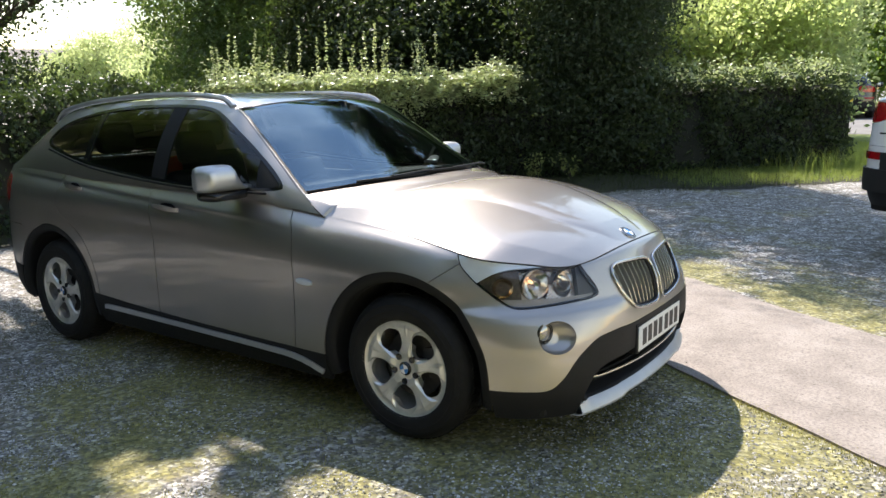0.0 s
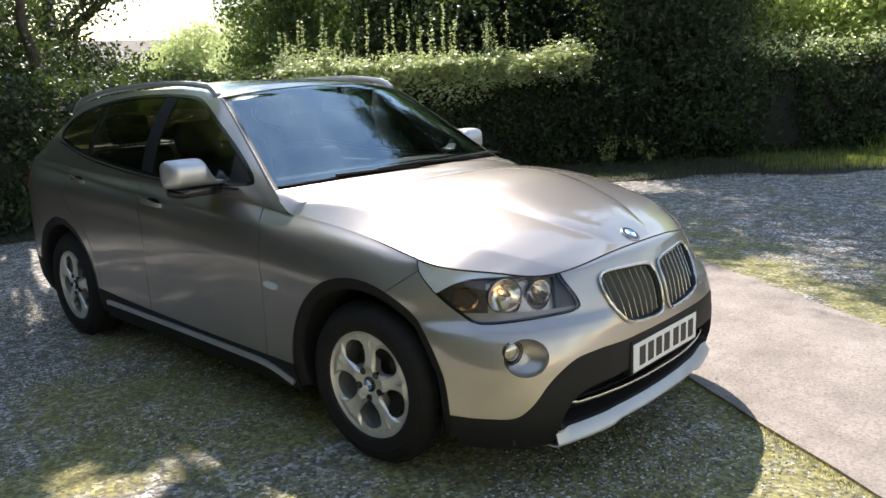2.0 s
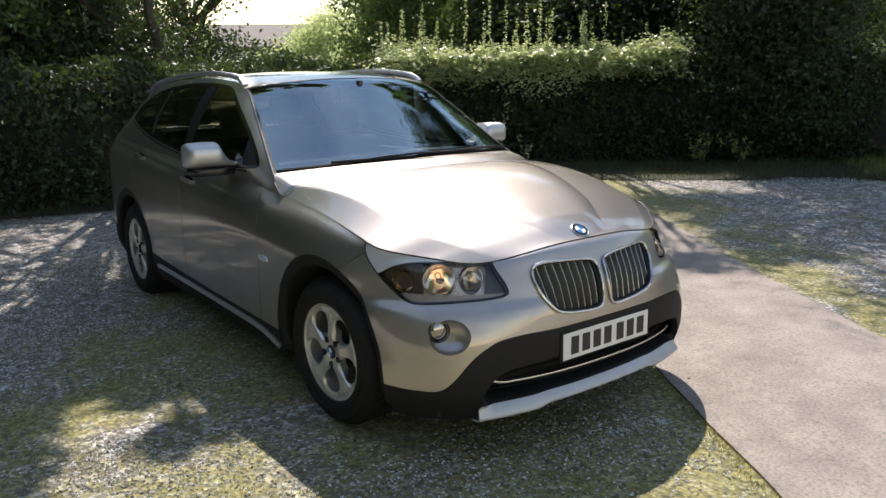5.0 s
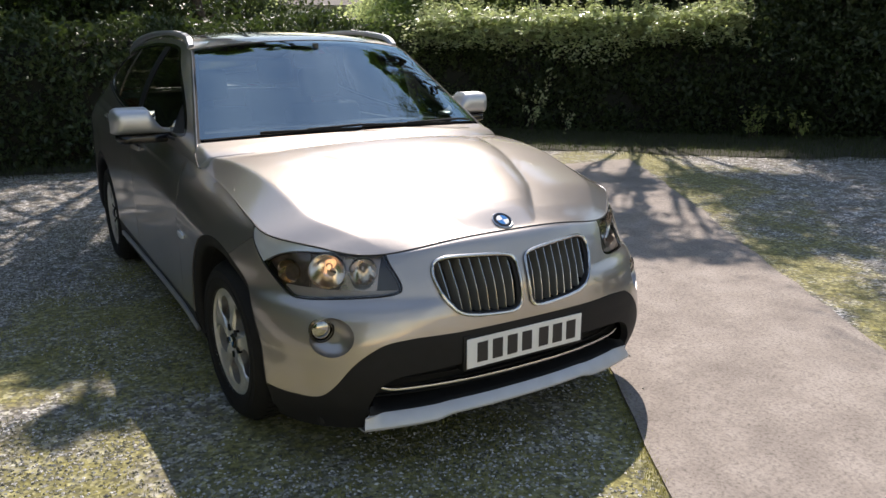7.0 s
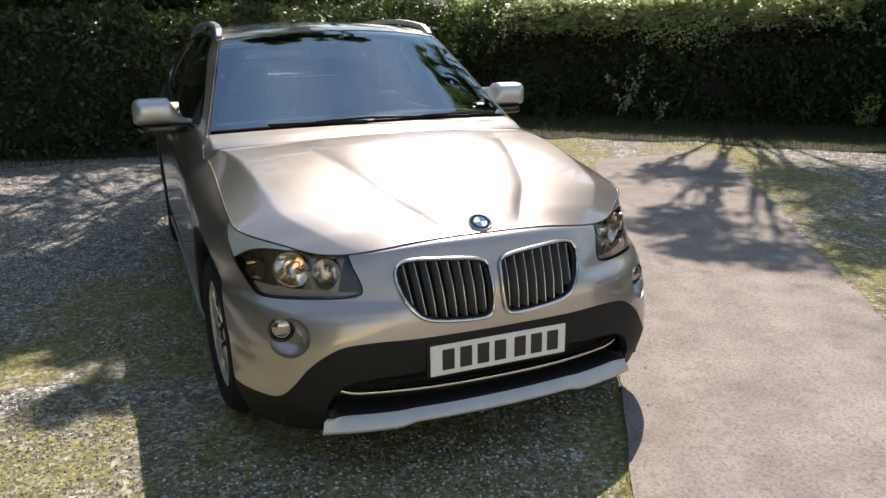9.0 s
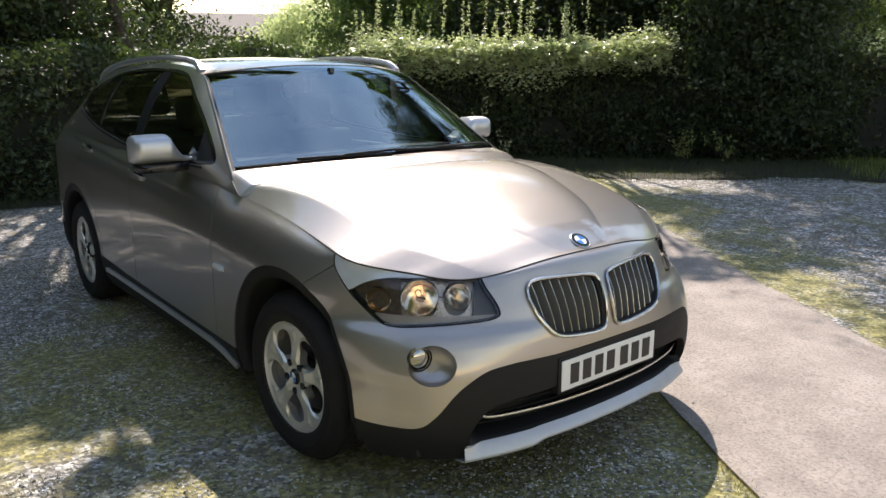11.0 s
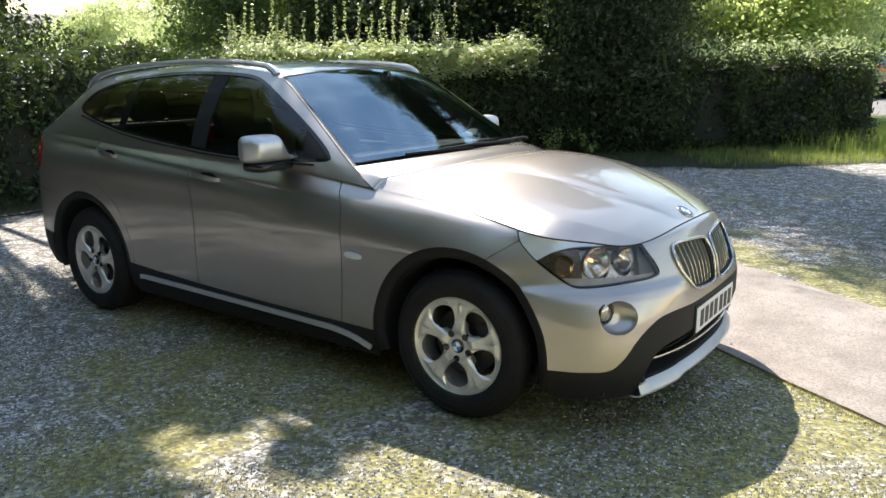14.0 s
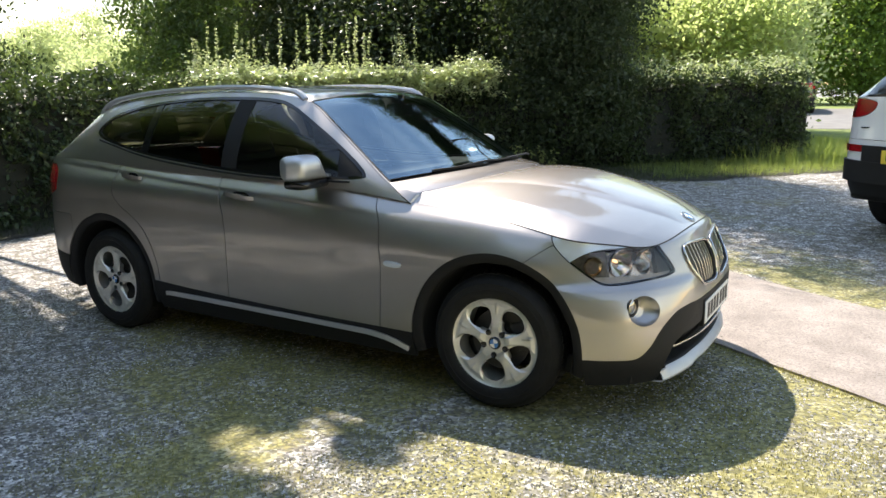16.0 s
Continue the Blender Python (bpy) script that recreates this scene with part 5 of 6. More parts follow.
def leaf_arrays(C, size, up=0.3, flat=0.0):
    """Two-sided leaf blades, folded on the rib, at the places C."""
    n = len(C)
    d = RNG.normal(size=(n, 3))
    d[:, 2] -= up
    d /= np.linalg.norm(d, axis=1, keepdims=True)
    d[:, 2] *= 1 - flat
    d /= np.linalg.norm(d, axis=1, keepdims=True)
    w = np.cross(d, RNG.normal(size=(n, 3)) * (1 - flat) + np.array([.12, -.1, .9]) * flat)
    w /= np.linalg.norm(w, axis=1, keepdims=True)
    h = np.cross(d, w)
    L = size * RNG.uniform(.6, 1.3, (n, 1))
    b = C - d * L * .5
    V = np.stack([b, C + w * L * .28 + h * L * .07, b + d * L, C - w * L * .28 + h * L * .07], 1).reshape(-1, 3)
    o = np.arange(n)[:, None] * 4
    T = np.concatenate([o + [0, 1, 2], o + [0, 2, 3]], 1).reshape(-1, 3)
    return V, T


def leaf_mesh(name, C, size, mat, parent=None, up=0.3, flat=0.0):
    V, T = leaf_arrays(C, size, up, flat)
    return tagged(hang(name, mesh_of(name, V, T, None, False), mat, parent), kind="stuff")


def in_blob(n, c, r, hollow=0.55):
    d = RNG.normal(size=(n, 3))
    d /= np.linalg.norm(d, axis=1, keepdims=True)
    return np.array(c) + d * (RNG.uniform(hollow ** 3, 1, (n, 1)) ** (1 / 3)) * np.array(r)


def clumped(c, r, clumps, per, size):
    """Leaves in many small clumps through a crown."""
    K = in_blob(clumps, c, r, .35)
    s = RNG.uniform(.5, 1.3, (clumps, 1))
    d = RNG.normal(size=(clumps, per, 3)) * (s * size)[:, None] * np.array([1, 1, .55])
    return (K[:, None] + d).reshape(-1, 3)


def limb_bm(bm, pts, r0, r1, n=7):
    P = [Vector(p) for p in pts]
    rings = []
    for i, p in enumerate(P):
        d = (P[min(i + 1, len(P) - 1)] - P[max(i - 1, 0)]).normalized()
        a = d.cross(Vector((.3, .9, .1))).normalized()
        b = d.cross(a)
        r = r0 + (r1 - r0) * i / (len(P) - 1)
        rings.append([bm.verts.new(p + (a * math.cos(2 * math.pi * k / n) + b * math.sin(2 * math.pi * k / n)) * r) for k in range(n)])
    for p, q in zip(rings, rings[1:]):
        for k in range(n):
            bm.faces.new((p[k], p[(k + 1) % n], q[(k + 1) % n], q[k]))


def wavy(a, b, n, amp, rnd):
    a, b = Vector(a), Vector(b)
    return [a + (b - a) * (i / (n - 1)) + Vector((rnd.uniform(-amp, amp), rnd.uniform(-amp, amp), rnd.uniform(-amp, amp))) * (1 if 0 < i < n - 1 else 0) for i in range(n)]


def tree(x, y, height, blobs, mat, label, leaf=0.09, clumps=220, per=60, trunk_r=0.16, seed=1, spread=.34, group=""):
    """A trunk, limbs to each mass of the crown, and the crown's leaves in clumps."""
    rnd = random.Random(seed)
    z0 = ground_z(x, y)
    t = empty("tree", pose(x, y, z0), label, "tree", group)
    bm = bmesh.new()
    limb_bm(bm, wavy((0, 0, -.1), (rnd.uniform(-.3, .3), rnd.uniform(-.3, .3), height * .62), 8, .07, rnd), trunk_r, trunk_r * .45, 10)
    part("trunk", bm, BARK, t)
    pts = []
    total = sum(b[3] * b[4] * b[5] for b in blobs)
    for bx, by, bz, rx, ry, rz in blobs:
        bm = bmesh.new()
        foot = (0, 0, min(bz * .6, height * .5))
        limb_bm(bm, wavy(foot, (bx, by, bz), 6, .12, rnd), trunk_r * .5, .02)
        for _ in range(5):
            e = (bx + rnd.uniform(-rx, rx) * .8, by + rnd.uniform(-ry, ry) * .8, bz + rnd.uniform(-rz, rz) * .7)
            k = rnd.uniform(.5, .9)
            limb_bm(bm, wavy(Vector(foot).lerp(Vector((bx, by, bz)), k), e, 5, .08, rnd), .03, .008, 5)
        part("limb", bm, BARK, t)
        n = max(12, int(clumps * rx * ry * rz / total))
        pts.append(clumped((bx, by, bz), (rx, ry, rz), n, per, spread))
    leaf_mesh("crown", np.concatenate(pts), leaf, mat, t)
    return t


def hedge(name, path, height, width, mat, label, leaves, leaf=0.055, shoots=0, seed=3, shoot_h=.6, sunlit_runs=()):
    """A clipped hedge along a path: a solid core coloured dark as inner shade, leaves all over it, shoots above."""
    rnd = random.Random(seed)
    P = [Vector(p) for p in path]
    L = [(q - p).length for p, q in zip(P, P[1:])]
    tot = sum(L)

    def at(s):
        for p, q, l in zip(P, P[1:], L):
            if s <= l:
                d = (q - p).normalized()
                return p + d * s, Vector((-d.y, d.x, 0))
            s -= l
        return P[-1], Vector((-(P[-1] - P[-2]).normalized().y, (P[-1] - P[-2]).normalized().x, 0))

    h = empty(name, pose(*P[0]), label, "hedge")
    inv = P[0]
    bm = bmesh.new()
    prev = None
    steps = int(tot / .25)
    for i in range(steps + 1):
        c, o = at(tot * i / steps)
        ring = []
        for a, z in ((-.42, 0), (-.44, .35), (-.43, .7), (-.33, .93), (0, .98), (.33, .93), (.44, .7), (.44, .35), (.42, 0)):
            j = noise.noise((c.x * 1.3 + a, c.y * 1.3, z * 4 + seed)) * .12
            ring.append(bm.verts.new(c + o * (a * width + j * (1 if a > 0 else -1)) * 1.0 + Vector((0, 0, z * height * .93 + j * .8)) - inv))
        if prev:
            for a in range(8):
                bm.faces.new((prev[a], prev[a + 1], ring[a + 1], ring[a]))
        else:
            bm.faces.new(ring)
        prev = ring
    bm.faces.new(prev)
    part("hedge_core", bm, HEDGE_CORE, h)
    n = leaves
    s, face = RNG.uniform(0, tot, n), RNG.uniform(0, 1, n)
    z, a = np.empty(n), np.empty(n)
    front, back, roof = face < .52, (face >= .52) & (face < .62), face >= .62
    z[front] = RNG.uniform(.02, 1, front.sum()) * height
    a[front] = -.5 * width
    z[back], a[back] = RNG.uniform(.1, 1, back.sum()) * height, .5 * width
    z[roof], a[roof] = height, RNG.uniform(-.5, .5, roof.sum()) * width
    C = np.empty((n, 3))
    S0 = np.concatenate([[0], np.cumsum(L)])
    for k, (p, q, l) in enumerate(zip(P, P[1:], L)):
        m = (s >= S0[k]) & (s <= S0[k + 1])
        d = np.array((q - p).normalized())
        o = np.array((-d[1], d[0], 0))
        C[m] = np.array(p) + np.outer(s[m] - S0[k], d) + np.outer(a[m], o)
    C[:, 2] += z
    lump = np.array([noise.noise((c[0] * .9, c[1] * .9, c[2] * 1.3 + seed)) for c in C])
    fine = np.array([noise.noise((c[0] * 3.1, c[1] * 3.1, c[2] * 3.1)) for c in C])
    out = np.zeros((n, 3))
    d0 = np.array((P[-1] - P[0]).normalized())
    o0 = np.array((-d0[1], d0[0], 0))
    out[front], out[back], out[roof] = -o0, o0, (0, 0, 1)
    C += out * (lump * .20 + fine * .12 + RNG.normal(0, .05, n))[:, None] + RNG.normal(0, .03, (n, 3))
    # leaves are left out between the clumps, where the shade-dark core shows
    keep = (fine + RNG.uniform(-.5, .5, n)) > -.25
    C[:, 2] = np.maximum(C[:, 2], P[0].z + .02)
    # top leaves take the pale colour that carries sunlight, in the sunny stretches
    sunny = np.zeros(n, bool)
    for s0, s1, share in sunlit_runs:
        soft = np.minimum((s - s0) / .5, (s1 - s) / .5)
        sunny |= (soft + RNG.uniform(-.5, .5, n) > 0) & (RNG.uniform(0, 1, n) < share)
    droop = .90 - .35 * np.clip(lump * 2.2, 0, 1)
    sun_pale = sunny & (roof | (front & (z > height * droop) & (RNG.uniform(0, 1, n) < .55)))
    leaf_mesh("foliage", C[keep & ~sun_pale] - np.array(inv), leaf, mat, h)
    if sun_pale.any():
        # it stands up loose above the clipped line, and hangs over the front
        C[sun_pale] += RNG.uniform(0, 1, (sun_pale.sum(), 1)) ** 2 * np.array([0, 0, .24]) * (1 + lump[sun_pale])[:, None]
        C[sun_pale & front] -= RNG.uniform(.02, .20, ((sun_pale & front).sum(), 1)) * o0
        twin = C[keep & sun_pale] + RNG.normal(0, .05, ((keep & sun_pale).sum(), 3))
        leaf_mesh("sunlit_growth", twin - np.array(inv), leaf * .85, SUN_PALE_LEAF, h, flat=.62)
        leaf_mesh("sunlit_growth", C[keep & sun_pale] - np.array(inv), leaf * .85, SUN_PALE_LEAF, h, flat=.62)
    if sunlit_runs and shoots:
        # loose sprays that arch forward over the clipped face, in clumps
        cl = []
        for sv in RNG.uniform(*sunlit_runs[0][:2], 860):
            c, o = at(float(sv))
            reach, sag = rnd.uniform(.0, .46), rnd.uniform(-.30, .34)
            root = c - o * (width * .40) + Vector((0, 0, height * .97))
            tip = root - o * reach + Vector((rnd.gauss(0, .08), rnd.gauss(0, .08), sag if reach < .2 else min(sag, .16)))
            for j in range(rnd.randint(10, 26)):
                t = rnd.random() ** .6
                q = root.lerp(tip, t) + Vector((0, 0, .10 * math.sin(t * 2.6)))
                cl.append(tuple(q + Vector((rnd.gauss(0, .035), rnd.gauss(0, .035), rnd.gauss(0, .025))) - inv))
        leaf_mesh("sunlit_growth", np.array(cl), leaf * .95, SUN_PALE_LEAF, h, flat=.75)
    if shoots:
        pts = []
        bm = bmesh.new()
        roots = [rnd.uniform(*sunlit_runs[0][:2]) for _ in range(max(4, shoots // 3))]
        for k in range(shoots):
            c, o = at(min(max(rnd.choice(roots) + rnd.gauss(0, .16), sunlit_runs[0][0]), sunlit_runs[0][1]))
            b = c + o * rnd.uniform(-.35, .3) * width + Vector((0, 0, height * .95)) - inv
            l = (.18 + .82 * rnd.random() ** 2.2) * shoot_h
            tip = b + Vector((rnd.uniform(-.14, .14), rnd.uniform(-.14, .14), l))
            line = wavy(b, tip, 5, .02, rnd)
            limb_bm(bm, line, .005, .002, 4)
            for j in range(int(l / .030)):
                t = (j + rnd.random()) / (l / .030) * 3.99
                q = line[int(t)].lerp(line[int(t) + 1], t - int(t))
                for _ in range(3):
                    pts.append(tuple(q + Vector((rnd.gauss(0, .020), rnd.gauss(0, .020), rnd.gauss(0, .012))) * (1.3 - t * .22)))
        tagged(part("shoot", bm, BARK, h), kind="stuff")
        leaf_mesh("shoot_foliage", np.array(pts), leaf * .66, SUN_PALE_LEAF, h, flat=.5)
    return h


def blades(name, n, place, h0, h1, mat, label, lean=.35):
    """Grass: single curved blades at the places that place() gives."""
    V, T = [], []
    C = np.array([place() for _ in range(n)])
    ang = RNG.uniform(0, 2 * math.pi, n)
    H = RNG.uniform(h0, h1, n)
    side = np.stack([np.cos(ang), np.sin(ang), np.zeros(n)], 1)
    dirv = np.stack([-np.sin(ang), np.cos(ang), np.zeros(n)], 1) * (RNG.uniform(0, lean, n) * H)[:, None]
    w = (H * .007 + .0013)[:, None] * side
    up = np.zeros((n, 3))
    up[:, 2] = H
    mid = C + dirv * .3 + up * .55
    V = np.stack([C - w, C + w, mid + w * .7, mid - w * .7, C + dirv + up], 1).reshape(-1, 3)
    o = np.arange(n)[:, None] * 5
    T = np.concatenate([o + [0, 1, 2], o + [0, 2, 3], o + [3, 2, 4]], 1).reshape(-1, 3)
    ob = hang(name, mesh_of(name, V, T, None, False), mat, None)
    return tagged(ob, label, "grass", kind="stuff")


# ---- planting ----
hedge("hedge", [along(-4.6, 2.5), along(1.2, 2.5), along(6.4, 2.5), along(8.15, 2.5)], 1.50, 1.2, HEDGE_LEAF, "dense clipped green hedge, front tinted shade-dark, top tinted sun-pale, thin shoots on top", 92000, leaf=.075, shoots=95, seed=3, shoot_h=1.25, sunlit_runs=((2.3, 7.1, .95), (9.6, 12.7, .22)))
hedge("hedge", [(-8.0, -6.5, 0), (-8.0, -2, 0), (-7.9, 1.0, 0), (-8.2, 3.4, 0.05)], 1.60, 1.3, DEEP_SHADE_LEAF, "dark green hedge behind the parked car", 52000, leaf=.08, seed=9)
# the high forward boughs are out of view, added to dapple the gravel
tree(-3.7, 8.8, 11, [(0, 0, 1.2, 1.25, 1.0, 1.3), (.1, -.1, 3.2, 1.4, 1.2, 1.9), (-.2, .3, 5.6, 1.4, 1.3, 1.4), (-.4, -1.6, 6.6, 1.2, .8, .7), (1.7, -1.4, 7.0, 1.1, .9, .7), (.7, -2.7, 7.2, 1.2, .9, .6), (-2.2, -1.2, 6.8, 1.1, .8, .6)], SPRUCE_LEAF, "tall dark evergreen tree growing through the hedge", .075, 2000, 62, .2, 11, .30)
# added out of view: each bough is placed for a shade spot on the gravel
tree(-3.0, 10.0, 8, [(-.94, -2.3, 7.0, .6, .5, .3), (-.04, -3.0, 7.0, .6, .5, .3), (.86, -3.4, 7.0, .6, .5, .3), (-.44, -1.6, 7.0, .6, .5, .3), (.56, -2.2, 7.0, .6, .5, .3), (-1.74, -1.8, 7.0, .5, .4, .3), (1.66, -2.8, 7.0, .6, .5, .3), (1.9, -1.8, 7.0, .6, .5, .3)],
     SPRUCE_LEAF, "unseen tall tree added so that its boughs shade the far gravel", .10, 560, 64, .06, 43, .15)
tree(-6.5, 9.7, 4.2, [(0, 0, 2.4, .9, .8, .9), (.4, .1, 3.4, .9, .8, .7), (-.6, -.2, 3.0, .7, .6, .6)], TREE_LEAF, "light green sapling behind the hedge", .08, 260, 46, .05, 22, .22)
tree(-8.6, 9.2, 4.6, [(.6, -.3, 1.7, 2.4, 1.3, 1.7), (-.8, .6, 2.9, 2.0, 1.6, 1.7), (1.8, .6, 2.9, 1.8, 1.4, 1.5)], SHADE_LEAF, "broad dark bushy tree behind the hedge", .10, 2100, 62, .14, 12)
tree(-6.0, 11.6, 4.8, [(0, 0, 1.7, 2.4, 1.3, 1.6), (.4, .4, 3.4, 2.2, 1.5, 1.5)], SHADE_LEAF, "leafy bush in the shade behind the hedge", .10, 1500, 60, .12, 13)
# added as a shade caster, its high crown out of view
tree(-11.8, 11.4, 10, [(-.6, .6, 6.2, 2.0, 1.9, 1.2), (.4, 0, 3.4, 1.8, 1.4, 1.8)], DARK_LEAF, "tall tree added to shade the ground behind the hedge", .12, 800, 60, .22, 18)
tree(-11.1, 7.4, 6, [(.3, -.5, 1.9, 1.3, 1.1, 1.2), (-.2, -.3, 3.4, 1.3, 1.2, 1.2), (.8, .2, 3.9, 1.1, 1.1, .9), (0, -1.1, 4.4, .9, .7, .5)], DARK_LEAF, "tree with a thin dark trunk and sunlit leaves beyond the hedge", .09, 620, 50, .07, 14, .27)
# crown out of view, added to cast dapples on the gravel
tree(-10.6, -.4, 8, [(2.6, 1.0, 5.6, 2.4, 1.5, .8), (3.2, 1.2, 6.3, 1.3, 1.4, .6), (1.0, -.4, 5.6, 1.8, 1.4, .8), (3.2, -.6, 6.6, 1.6, 1.2, .5)], TREE_LEAF, "out-of-view tree added to dapple the gravel beside the car", .11, 95, 84, .12, 15, .18)
# unseen boughs, each placed along the sun's line from a patch of shade
tree(-9.4, 1.6, 7, [(4.13, -1.15, 6.0, .46, .40, .3), (3.48, -.90, 6.0, .55, .50, .3), (3.9, -1.9, 6.2, .60, .50, .3), (4.76, -1.48, 6.0, .32, .22, .2), (5.25, -1.40, 6.0, .22, .18, .2), (4.48, -.86, 6.0, .22, .14, .2),
                    (4.74, -.58, 6.0, .14, .09, .2), (5.36, -.60, 6.0, .07, .09, .1), (4.5, -2.0, 6.1, .4, .4, .3), (5.3, -1.85, 6.1, .25, .25, .2), (4.63, -1.18, 6.0, .24, .22, .2), (5.18, -1.27, 6.0, .18, .15, .2), (4.2, -.3, 6.1, .5, .35, .3), (4.9, .3, 6.2, .45, .4, .3)],
     TREE_LEAF, "out-of-view boughs added to cast the patchy shade beside the car", .10, 760, 66, .10, 41, .085)
tree(-9.8, .9, 5, [(0, -2.0, 2.2, 1.0, 1.2, 1.3), (-.2, -.5, 2.3, .9, 1.0, 1.2), (0, -1.6, 3.9, 1.1, 1.5, .9), (-.1, .75, 1.9, .8, .5, .6), (-.2, -.2, 3.7, .8, .7, .4)], DEEP_SHADE_LEAF, "dark bushy tree close behind the side hedge", .085, 820, 48, .09, 21, .24)
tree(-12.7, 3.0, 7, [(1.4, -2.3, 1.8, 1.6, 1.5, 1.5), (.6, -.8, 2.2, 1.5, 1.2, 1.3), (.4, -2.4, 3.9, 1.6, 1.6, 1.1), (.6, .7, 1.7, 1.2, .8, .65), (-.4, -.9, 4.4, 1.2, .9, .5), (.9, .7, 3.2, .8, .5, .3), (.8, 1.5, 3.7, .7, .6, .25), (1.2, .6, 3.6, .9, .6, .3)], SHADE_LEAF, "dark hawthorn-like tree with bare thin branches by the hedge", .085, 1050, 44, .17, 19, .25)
tree(-10.2, -3.6, 8, [(0, 0, 3.0, 1.8, 2.4, 1.8), (.5, 2.2, 2.7, 1.6, 1.6, 1.3), (.5, .6, 5.2, 2.0, 2.2, 1.0), (1.6, 0, 6.4, 2.2, 2.0, .8)], DARK_LEAF, "dark tree behind the side hedge", .10, 900, 50, .14, 16)
for i, (x, y, s) in enumerate([(-13.5, 13, 1.2), (-11.5, 14.8, 1.4), (-17, 14.5, 1.0)]):
    tree(x, y, 8 * s, [(0, 0, 2.2 * s, 2.4 * s, 1.6 * s, 1.6 * s), (.4, 0, 4.6 * s, 2.3 * s, 1.7 * s, 1.6 * s)], DARK_LEAF if i < 2 else TREE_LEAF, "tree standing further behind the hedge", .18, 520, 60, .2, 130 + i, .5, "trees further behind the hedge")
# added shade caster: unseen boughs placed for the shadows on the path
tree(-7.8, 8.3, 9.5, [(1.86, -2.75, 7.0, .42, .40, .3), (2.44, -3.08, 7.0, .30, .28, .3), (2.86, -2.75, 7.0, .28, .28, .3), (.26, -1.75, 7.0, .34, .30, .3), (.76, -1.45, 7.0, .26, .22, .2),
                    (2.96, -1.9, 7.0, .6, .5, .3), (2.26, -1.3, 7.0, .4, .4, .3), (1.56, -.3, 7.0, .6, .5, .3), (1.06, -.9, 7.0, .3, .3, .2)], TREE_LEAF, "slender tree added to cast branch shadows on the path, its boughs out of view", .10, 150, 54, .045, 17, .12)
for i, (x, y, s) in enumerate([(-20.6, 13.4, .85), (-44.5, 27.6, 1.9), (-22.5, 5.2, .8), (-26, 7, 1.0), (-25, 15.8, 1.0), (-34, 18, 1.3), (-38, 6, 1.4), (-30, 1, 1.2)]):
    tree(x, y, 3.6 * s, [(0, 0, 1.6 * s, 1.5 * s, 1.5 * s, 1.2 * s), (.4, .3, 2.7 * s, 1.2 * s, 1.2 * s, .8 * s), (-.3, -.8, 2.2 * s, 1.0, 1.0, .8)], HAZY_LEAF, "small sunlit tree in the distance", .14, 420, 40, .09, 30 + i, .34, "small trees in the distance")
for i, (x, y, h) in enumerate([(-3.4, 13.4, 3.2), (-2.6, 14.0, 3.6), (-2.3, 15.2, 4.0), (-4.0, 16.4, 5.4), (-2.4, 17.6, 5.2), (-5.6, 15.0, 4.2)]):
    tree(x, y, h, [(0, 0, h * .40, 1.6, 1.5, h * .42), (.5, .3, h * .75, 1.4, 1.3, h * .28)], HAZY_LEAF if i in (2, 4) else SUNLIT_LEAF, "sunlit yellow-green shrub tree behind the hedge", .12, 420, 42, .07, 50 + i, group="shrub trees behind the hedge")
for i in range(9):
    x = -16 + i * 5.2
    tree(x, 37 + (i % 3), 8, [(0, 0, 2.4, 3.2, 2.4, 2.3), (.5, 0, 5.4, 3.0, 2.4, 2.2)], TREE_LEAF if i % 2 else HAZY_LEAF, "tree in the row across the road", .17, 1100, 48, .2, 70 + i, .6, "trees across the road")
# unseen trees, added to hold back sky light and darken the car's reflections
for i in range(10):
    a = -1.66 + i * .26
    tall = 3.6 if 1 <= i <= 4 else 0
    tree(2 + 13 * math.sin(a) * 1.15, -4.6 - 9 * math.cos(a), 8.5 + tall, [(0, 0, 2.4, 2.8, 2.6, 2.4), (.5, 0, 5.6, 2.6, 2.4, 2.2)] + ([(0, .3, 8.8, 2.4, 2.3, 2.4)] if tall else []), DARK_LEAF, "unseen tree added at the edge of the yard to dim sky light and reflections", .28, 640, 44, .2, 90 + i, .6, "trees at the edge of the yard")
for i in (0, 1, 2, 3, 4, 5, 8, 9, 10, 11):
    tree(-46 - 4 * (i % 3), -14 + i * 5.2, 7, [(0, 0, 2.0, 4.2, 4.2, 2.1), (1.0, 1.5, 3.4, 3.0, 3.0, 1.5)], HAZY_LEAF, "tree on the far rise", .4, 260, 40, .25, 150 + i, .8, "trees on the far rise")


def sprig(a, o, height, stems, mat, label, leaf=.05):
    """A small plant at the hedge's foot: thin stems with pairs of leaves."""
    rnd = random.Random(int(a * 100))
    s = empty("plant", pose(*along(a, o, 0)), label, "plant", "seedlings at the foot of the hedge")
    bm, pts = bmesh.new(), []
    for _ in range(stems):
        line = wavy((rnd.gauss(0, .05), rnd.gauss(0, .05), -.02), (rnd.gauss(0, .16), rnd.gauss(0, .16), height * rnd.uniform(.6, 1)), 5, .03, rnd)
        limb_bm(bm, line, .005, .002, 4)
        for j in range(int(height / .03)):
            t = rnd.uniform(.8, 3.99)
            q = line[int(t)].lerp(line[int(t) + 1], t - int(t))
            pts.append(tuple(q + Vector((rnd.gauss(0, .035), rnd.gauss(0, .035), rnd.gauss(0, .02)))))
    part("stem", bm, BARK, s)
    leaf_mesh("foliage", np.array(pts), leaf, mat, s)


# sun spots at the hedge's foot, painted as pale and yellow-green leaves
sprig(-.35, 1.66, .95, 4, SUN_PALE_LEAF, "slender seedling at the foot of the hedge, leaves tinted as sunlit", .07)
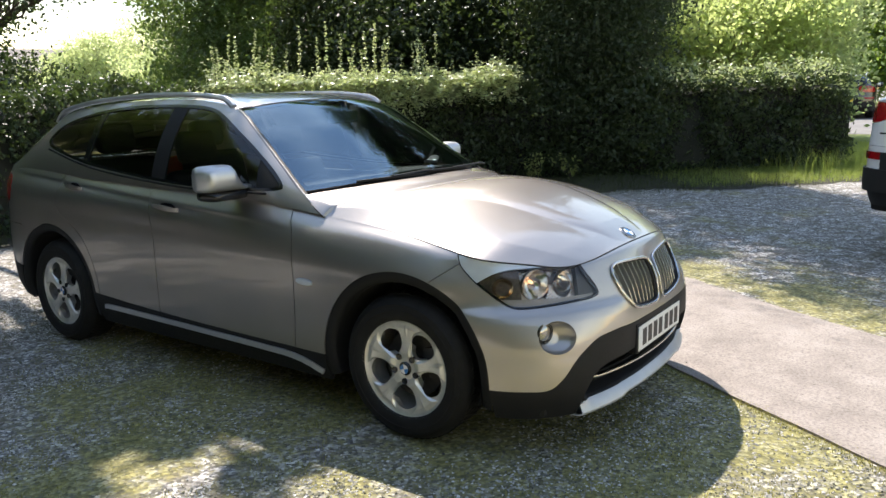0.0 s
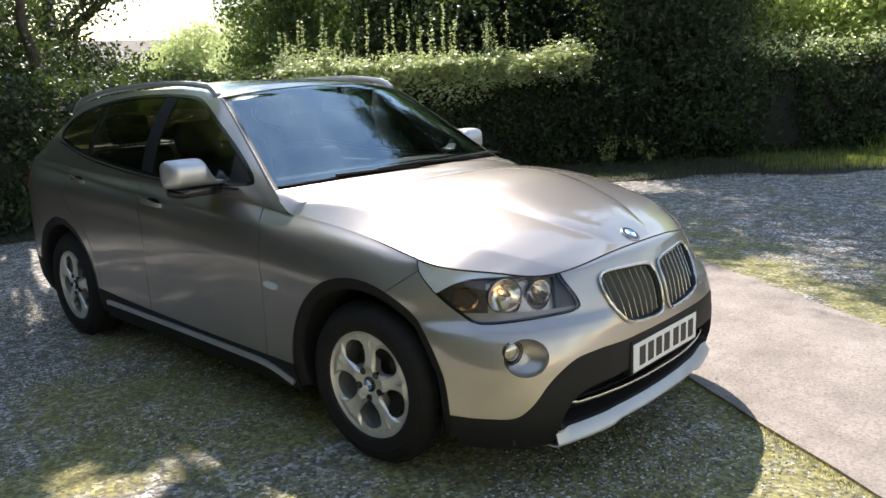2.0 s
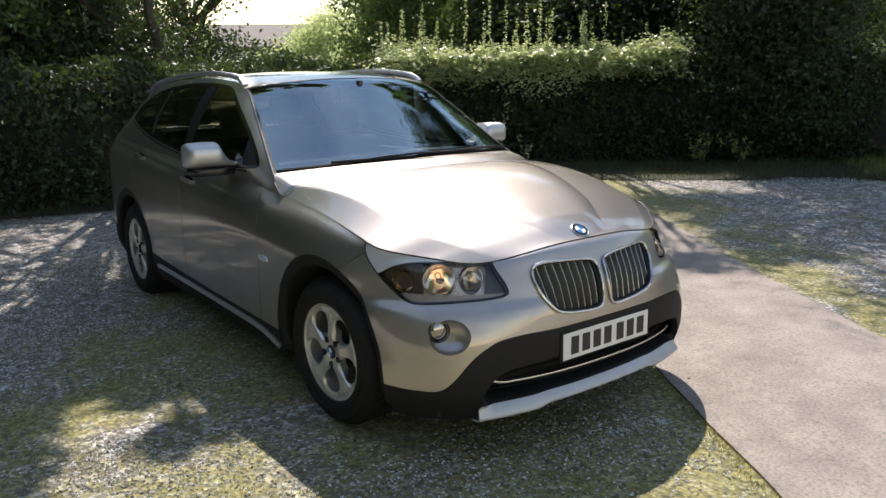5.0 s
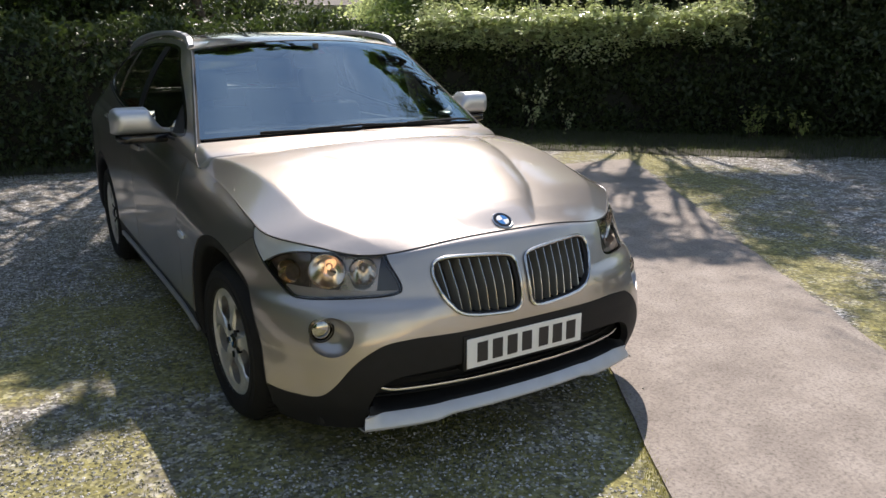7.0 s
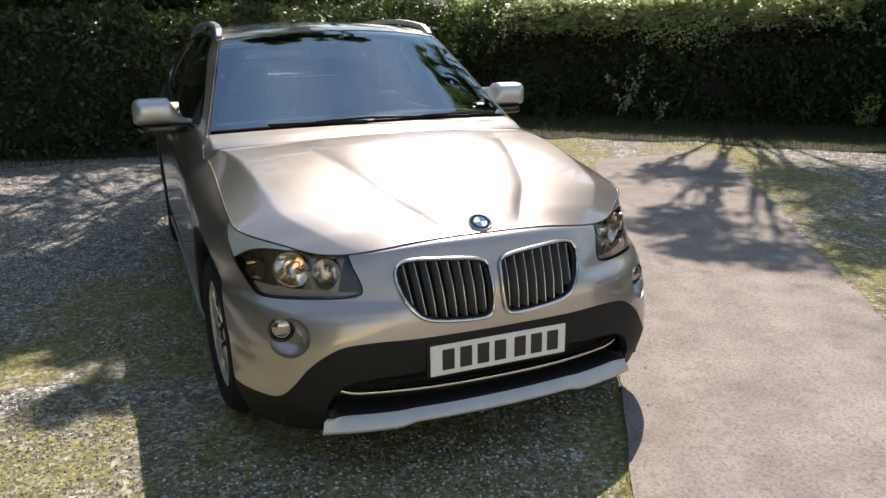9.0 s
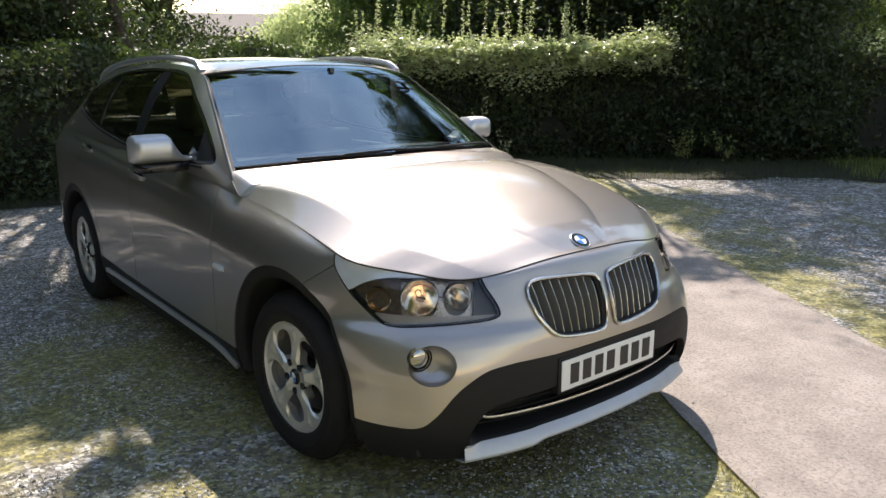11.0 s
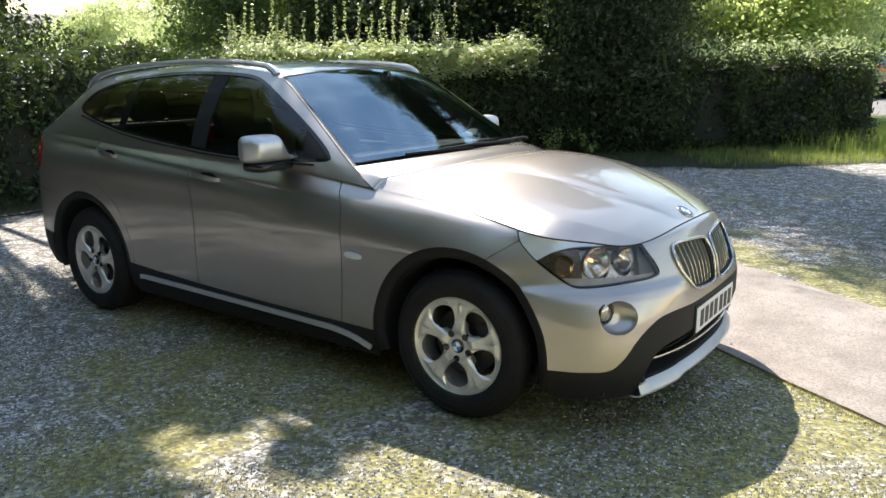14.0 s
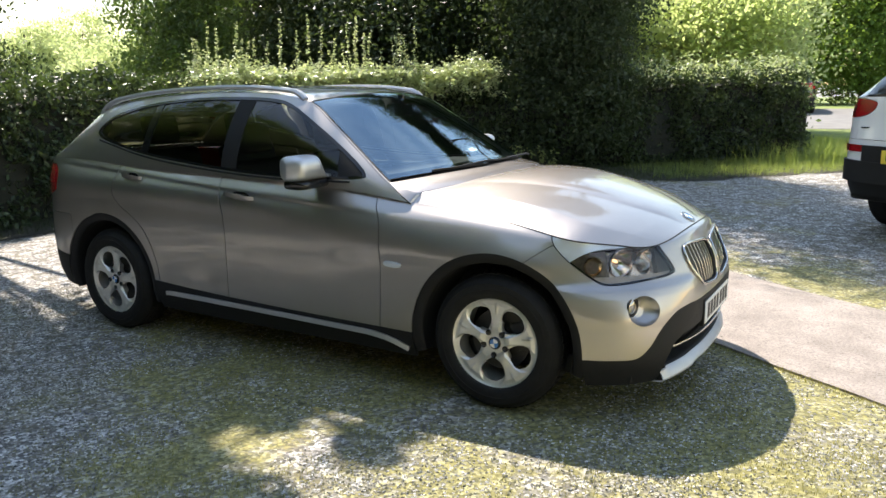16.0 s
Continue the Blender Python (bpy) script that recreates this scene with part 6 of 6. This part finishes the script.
sprig(.15, 1.55, .45, 3, SUN_PALE_LEAF, "small seedling at the foot of the hedge, leaves tinted as sunlit", .06)
sprig(2.75, 1.55, .50, 9, SUNLIT_LEAF, "low plant tinted as sunlit, for the bright spots in a gap of the hedge", .06)
sprig(3.35, 1.55, .48, 6, SUNLIT_LEAF, "low plant tinted as sunlit, for the bright spots in a gap of the hedge", .06)
sprig(-1.6, 1.6, .35, 4, HEDGE_LEAF, "small green seedling at the foot of the hedge", .06)

blades("grass", 30000, lambda: (lambda a, o: along(a, o, .005))(random.uniform(-4, 6.5), .15 * math.sin(random.random() * 40) - .22 + 2.3 * random.random() ** .8), .03, .10, SHADED_GRASS, "thin shaded grass along the foot of the hedge")
blades("grass", 60000, lambda: (lambda a, o: along(a, o, .005))(4.6 + 6.2 * random.random() ** .7, .12 * math.sin(random.random() * 40) + random.uniform(.1, 7)), .04, .16, SUNLIT_GRASS, "bright grass in the sun beyond the hedge's end", .8)
blades("grass", 2200, lambda: (lambda a, o: along(a, o, .005))(random.gauss(8.0, .7), random.uniform(.7, 2.6)), .10, .45, SUNLIT_GRASS, "long seeding grass at the hedge's end", .9)
blades("grass", 4000, lambda: (random.uniform(-7.5, -6.6), random.uniform(-4, 3), .01), .04, .15, SHADED_GRASS, "grass beside the dark hedge")

MOSS = leaf_mat("moss_tuft", (0.07, 0.08, 0.015), (0.48, 0.42, 0.11), (0.40, 0.38, 0.08), 0.25, 0.7)


def moss_place():
    """Where moss has taken hold in the gravel."""
    while True:
        x, y = random.uniform(-2.8, 2.3), random.uniform(-3.2, 1.2)
        t = (x - A[0]) / (B[0] - A[0])
        if y < A[1] + (B[1] - A[1]) * t - .02 and x + y > random.gauss(-3.4, .35) and noise.noise((x * 1.4, y * 1.4, 7.7)) + 0.5 * noise.noise((x * 6, y * 6, 1.7)) > random.uniform(-.15, .35):
            return (x, y, 0.0)


def edge_place():
    """Along the near edge of the concrete path."""
    x = random.uniform(-2.6, 3.2)
    y = A[1] + (B[1] - A[1]) * (x - A[0]) / (B[0] - A[0])
    return (x, y + random.gauss(-.02, .035), ground_z(x, y))


tagged(blades("moss", 6000, edge_place, .006, .020, MOSS, "moss creeping over the edge of the concrete path", .9), category="moss")
tagged(blades("moss", 34000, moss_place, .006, .020, MOSS, "yellow-green moss tufts growing through the gravel", .9), category="moss")


def scatter_stones(n, x0, x1, y0, y1, s0, s1, on_path=False):
    """Loose gravel as real stones, eight faces each."""
    C = np.stack([RNG.uniform(x0, x1, n), RNG.uniform(y0, y1, n), np.zeros(n)], 1)
    lump = np.array([noise.noise((c[0] * 1.7, c[1] * 1.7, 4.2)) for c in C])
    C = C[lump + RNG.uniform(-.5, .5, n) - (0 if on_path else .46) * np.clip((C[:, 0] + C[:, 1] + 3.6) / .5, 0, 1) * np.clip((.1 - C[:, 0]) / .5, 0, 1) > -.05]
    t = (C[:, 0] - A[0]) / (B[0] - A[0])
    edge_y = A[1] + (B[1] - A[1]) * t
    C = C[(C[:, 1] > edge_y + .05) & (C[:, 1] < edge_y + 1.45)] if on_path else C[C[:, 1] < edge_y - .03]
    n = len(C)
    C[:, 2] = [ground_z(*c[:2]) + 0.008 * math.exp(-(c[0] ** 2 + c[1] ** 2) / 30) * (noise.noise((c[0] * 1.1, c[1] * 1.1, 0.3)) - 0.3) for c in C]
    S = RNG.uniform(s0, s1, (n, 1)) * RNG.uniform(.7, 1.2, (n, 3)) * np.array([1, .8, .55])
    a = RNG.uniform(0, 6.28, n)
    base = np.array([(1, 0, 0), (0, 1, 0), (-1, 0, 0), (0, -1, 0), (.15, .1, 1), (0, 0, -.6)], float)
    V = base[None] * S[:, None] + RNG.normal(0, .12, (n, 6, 3)) * S[:, None]
    c, s = np.cos(a)[:, None], np.sin(a)[:, None]
    V = np.stack([V[..., 0] * c - V[..., 1] * s, V[..., 0] * s + V[..., 1] * c, V[..., 2]], -1) + C[:, None]
    V[..., 2] += .013 if on_path else .002
    F = np.array([(0, 1, 4), (1, 2, 4), (2, 3, 4), (3, 0, 4), (1, 0, 5), (2, 1, 5), (3, 2, 5), (0, 3, 5)])
    T = (np.arange(n)[:, None, None] * 6 + F[None]).reshape(-1, 3)
    return hang("gravel", mesh_of("gravel", V.reshape(-1, 3), T, None, False), STONE_MIX, None)


STONE_MIX, snt, sns, sb = graph("loose_stone")
sgeo = sns.new("ShaderNodeNewGeometry")
sr = ramp_node(snt, sgeo.outputs["Random Per Island"], ((0.0, (0.06, 0.06, 0.058)), (0.3, (0.16, 0.155, 0.085)), (0.6, (0.26, 0.255, 0.24)), (0.85, (0.42, 0.41, 0.39)), (1.0, (0.66, 0.645, 0.62))))
snt.links.new(sr.outputs[0], sb.inputs["Base Color"])
sb.inputs["Roughness"].default_value = 0.85
tagged(scatter_stones(900, -3.6, 3.2, -1.6, 4.4, .003, .009, True), "small stones strewn on the concrete path", "gravel", kind="stuff")
tagged(scatter_stones(170000, -4.2, 2.2, -3.3, 1.4, .0036, .0098), "loose grey gravel stones among moss", "gravel", kind="stuff")



def house(x, y, yaw, size):
    """A low white house with a tiled roof, beyond the trees."""
    h = empty("house", pose(x, y, ground_z(x, y) - 1.0, 0, 0, yaw) @ Matrix.Scale(size, 4), "low white-walled house with a brown tiled roof beyond the trees", "house")
    part("wall", boxed((-.15, -5, 0), (6, 5, 2.75), .02), PLASTER, h)
    bm = bmesh.new()
    a, b = 5.5, 6.6
    v = [bm.verts.new(p) for p in ((-.7, -a, 2.66), (b, -a, 2.66), (b, a, 2.66), (-.7, a, 2.66), (2.9, -a, 3.9), (2.9, a, 3.9))]
    for f in ((0, 3, 5, 4), (1, 4, 5, 2), (0, 4, 1), (3, 2, 5), (0, 1, 2, 3)):
        bm.faces.new([v[k] for k in f])
    part("roof", bm, SLATE, h, smooth_faces=False)
    for yy in (-3.6, -1.6, .6, 2.8):
        w = part("window", boxed((-.19, yy - .6, 1.2), (-.12, yy + .6, 2.35), .02), PLASTER, h)
        for k in (-.29, .29):
            part("pane", boxed((-.20, yy + k - .26, 1.27), (-.185, yy + k + .26, 2.28)), WINDOW_DARK, w)
    return h


house(-65, 28.6, -24, 1.65)
car = main_car()
other_car(pose(3.80, 6.80, .19, 0, 0, 53) @ Matrix.Diagonal((1, 1, 1.08, 1)), WHITE_PAINT, "white off-road car with black cladding, parked on the gravel", PLATE_YELLOW, HIGH_TAIL_LAMP, .10)
other_car(pose(-2.5, 29.4, .50, 0, 0, 95), BLACK_PAINT, "black estate car parked on the road beyond the hedge", PLATE_YELLOW)
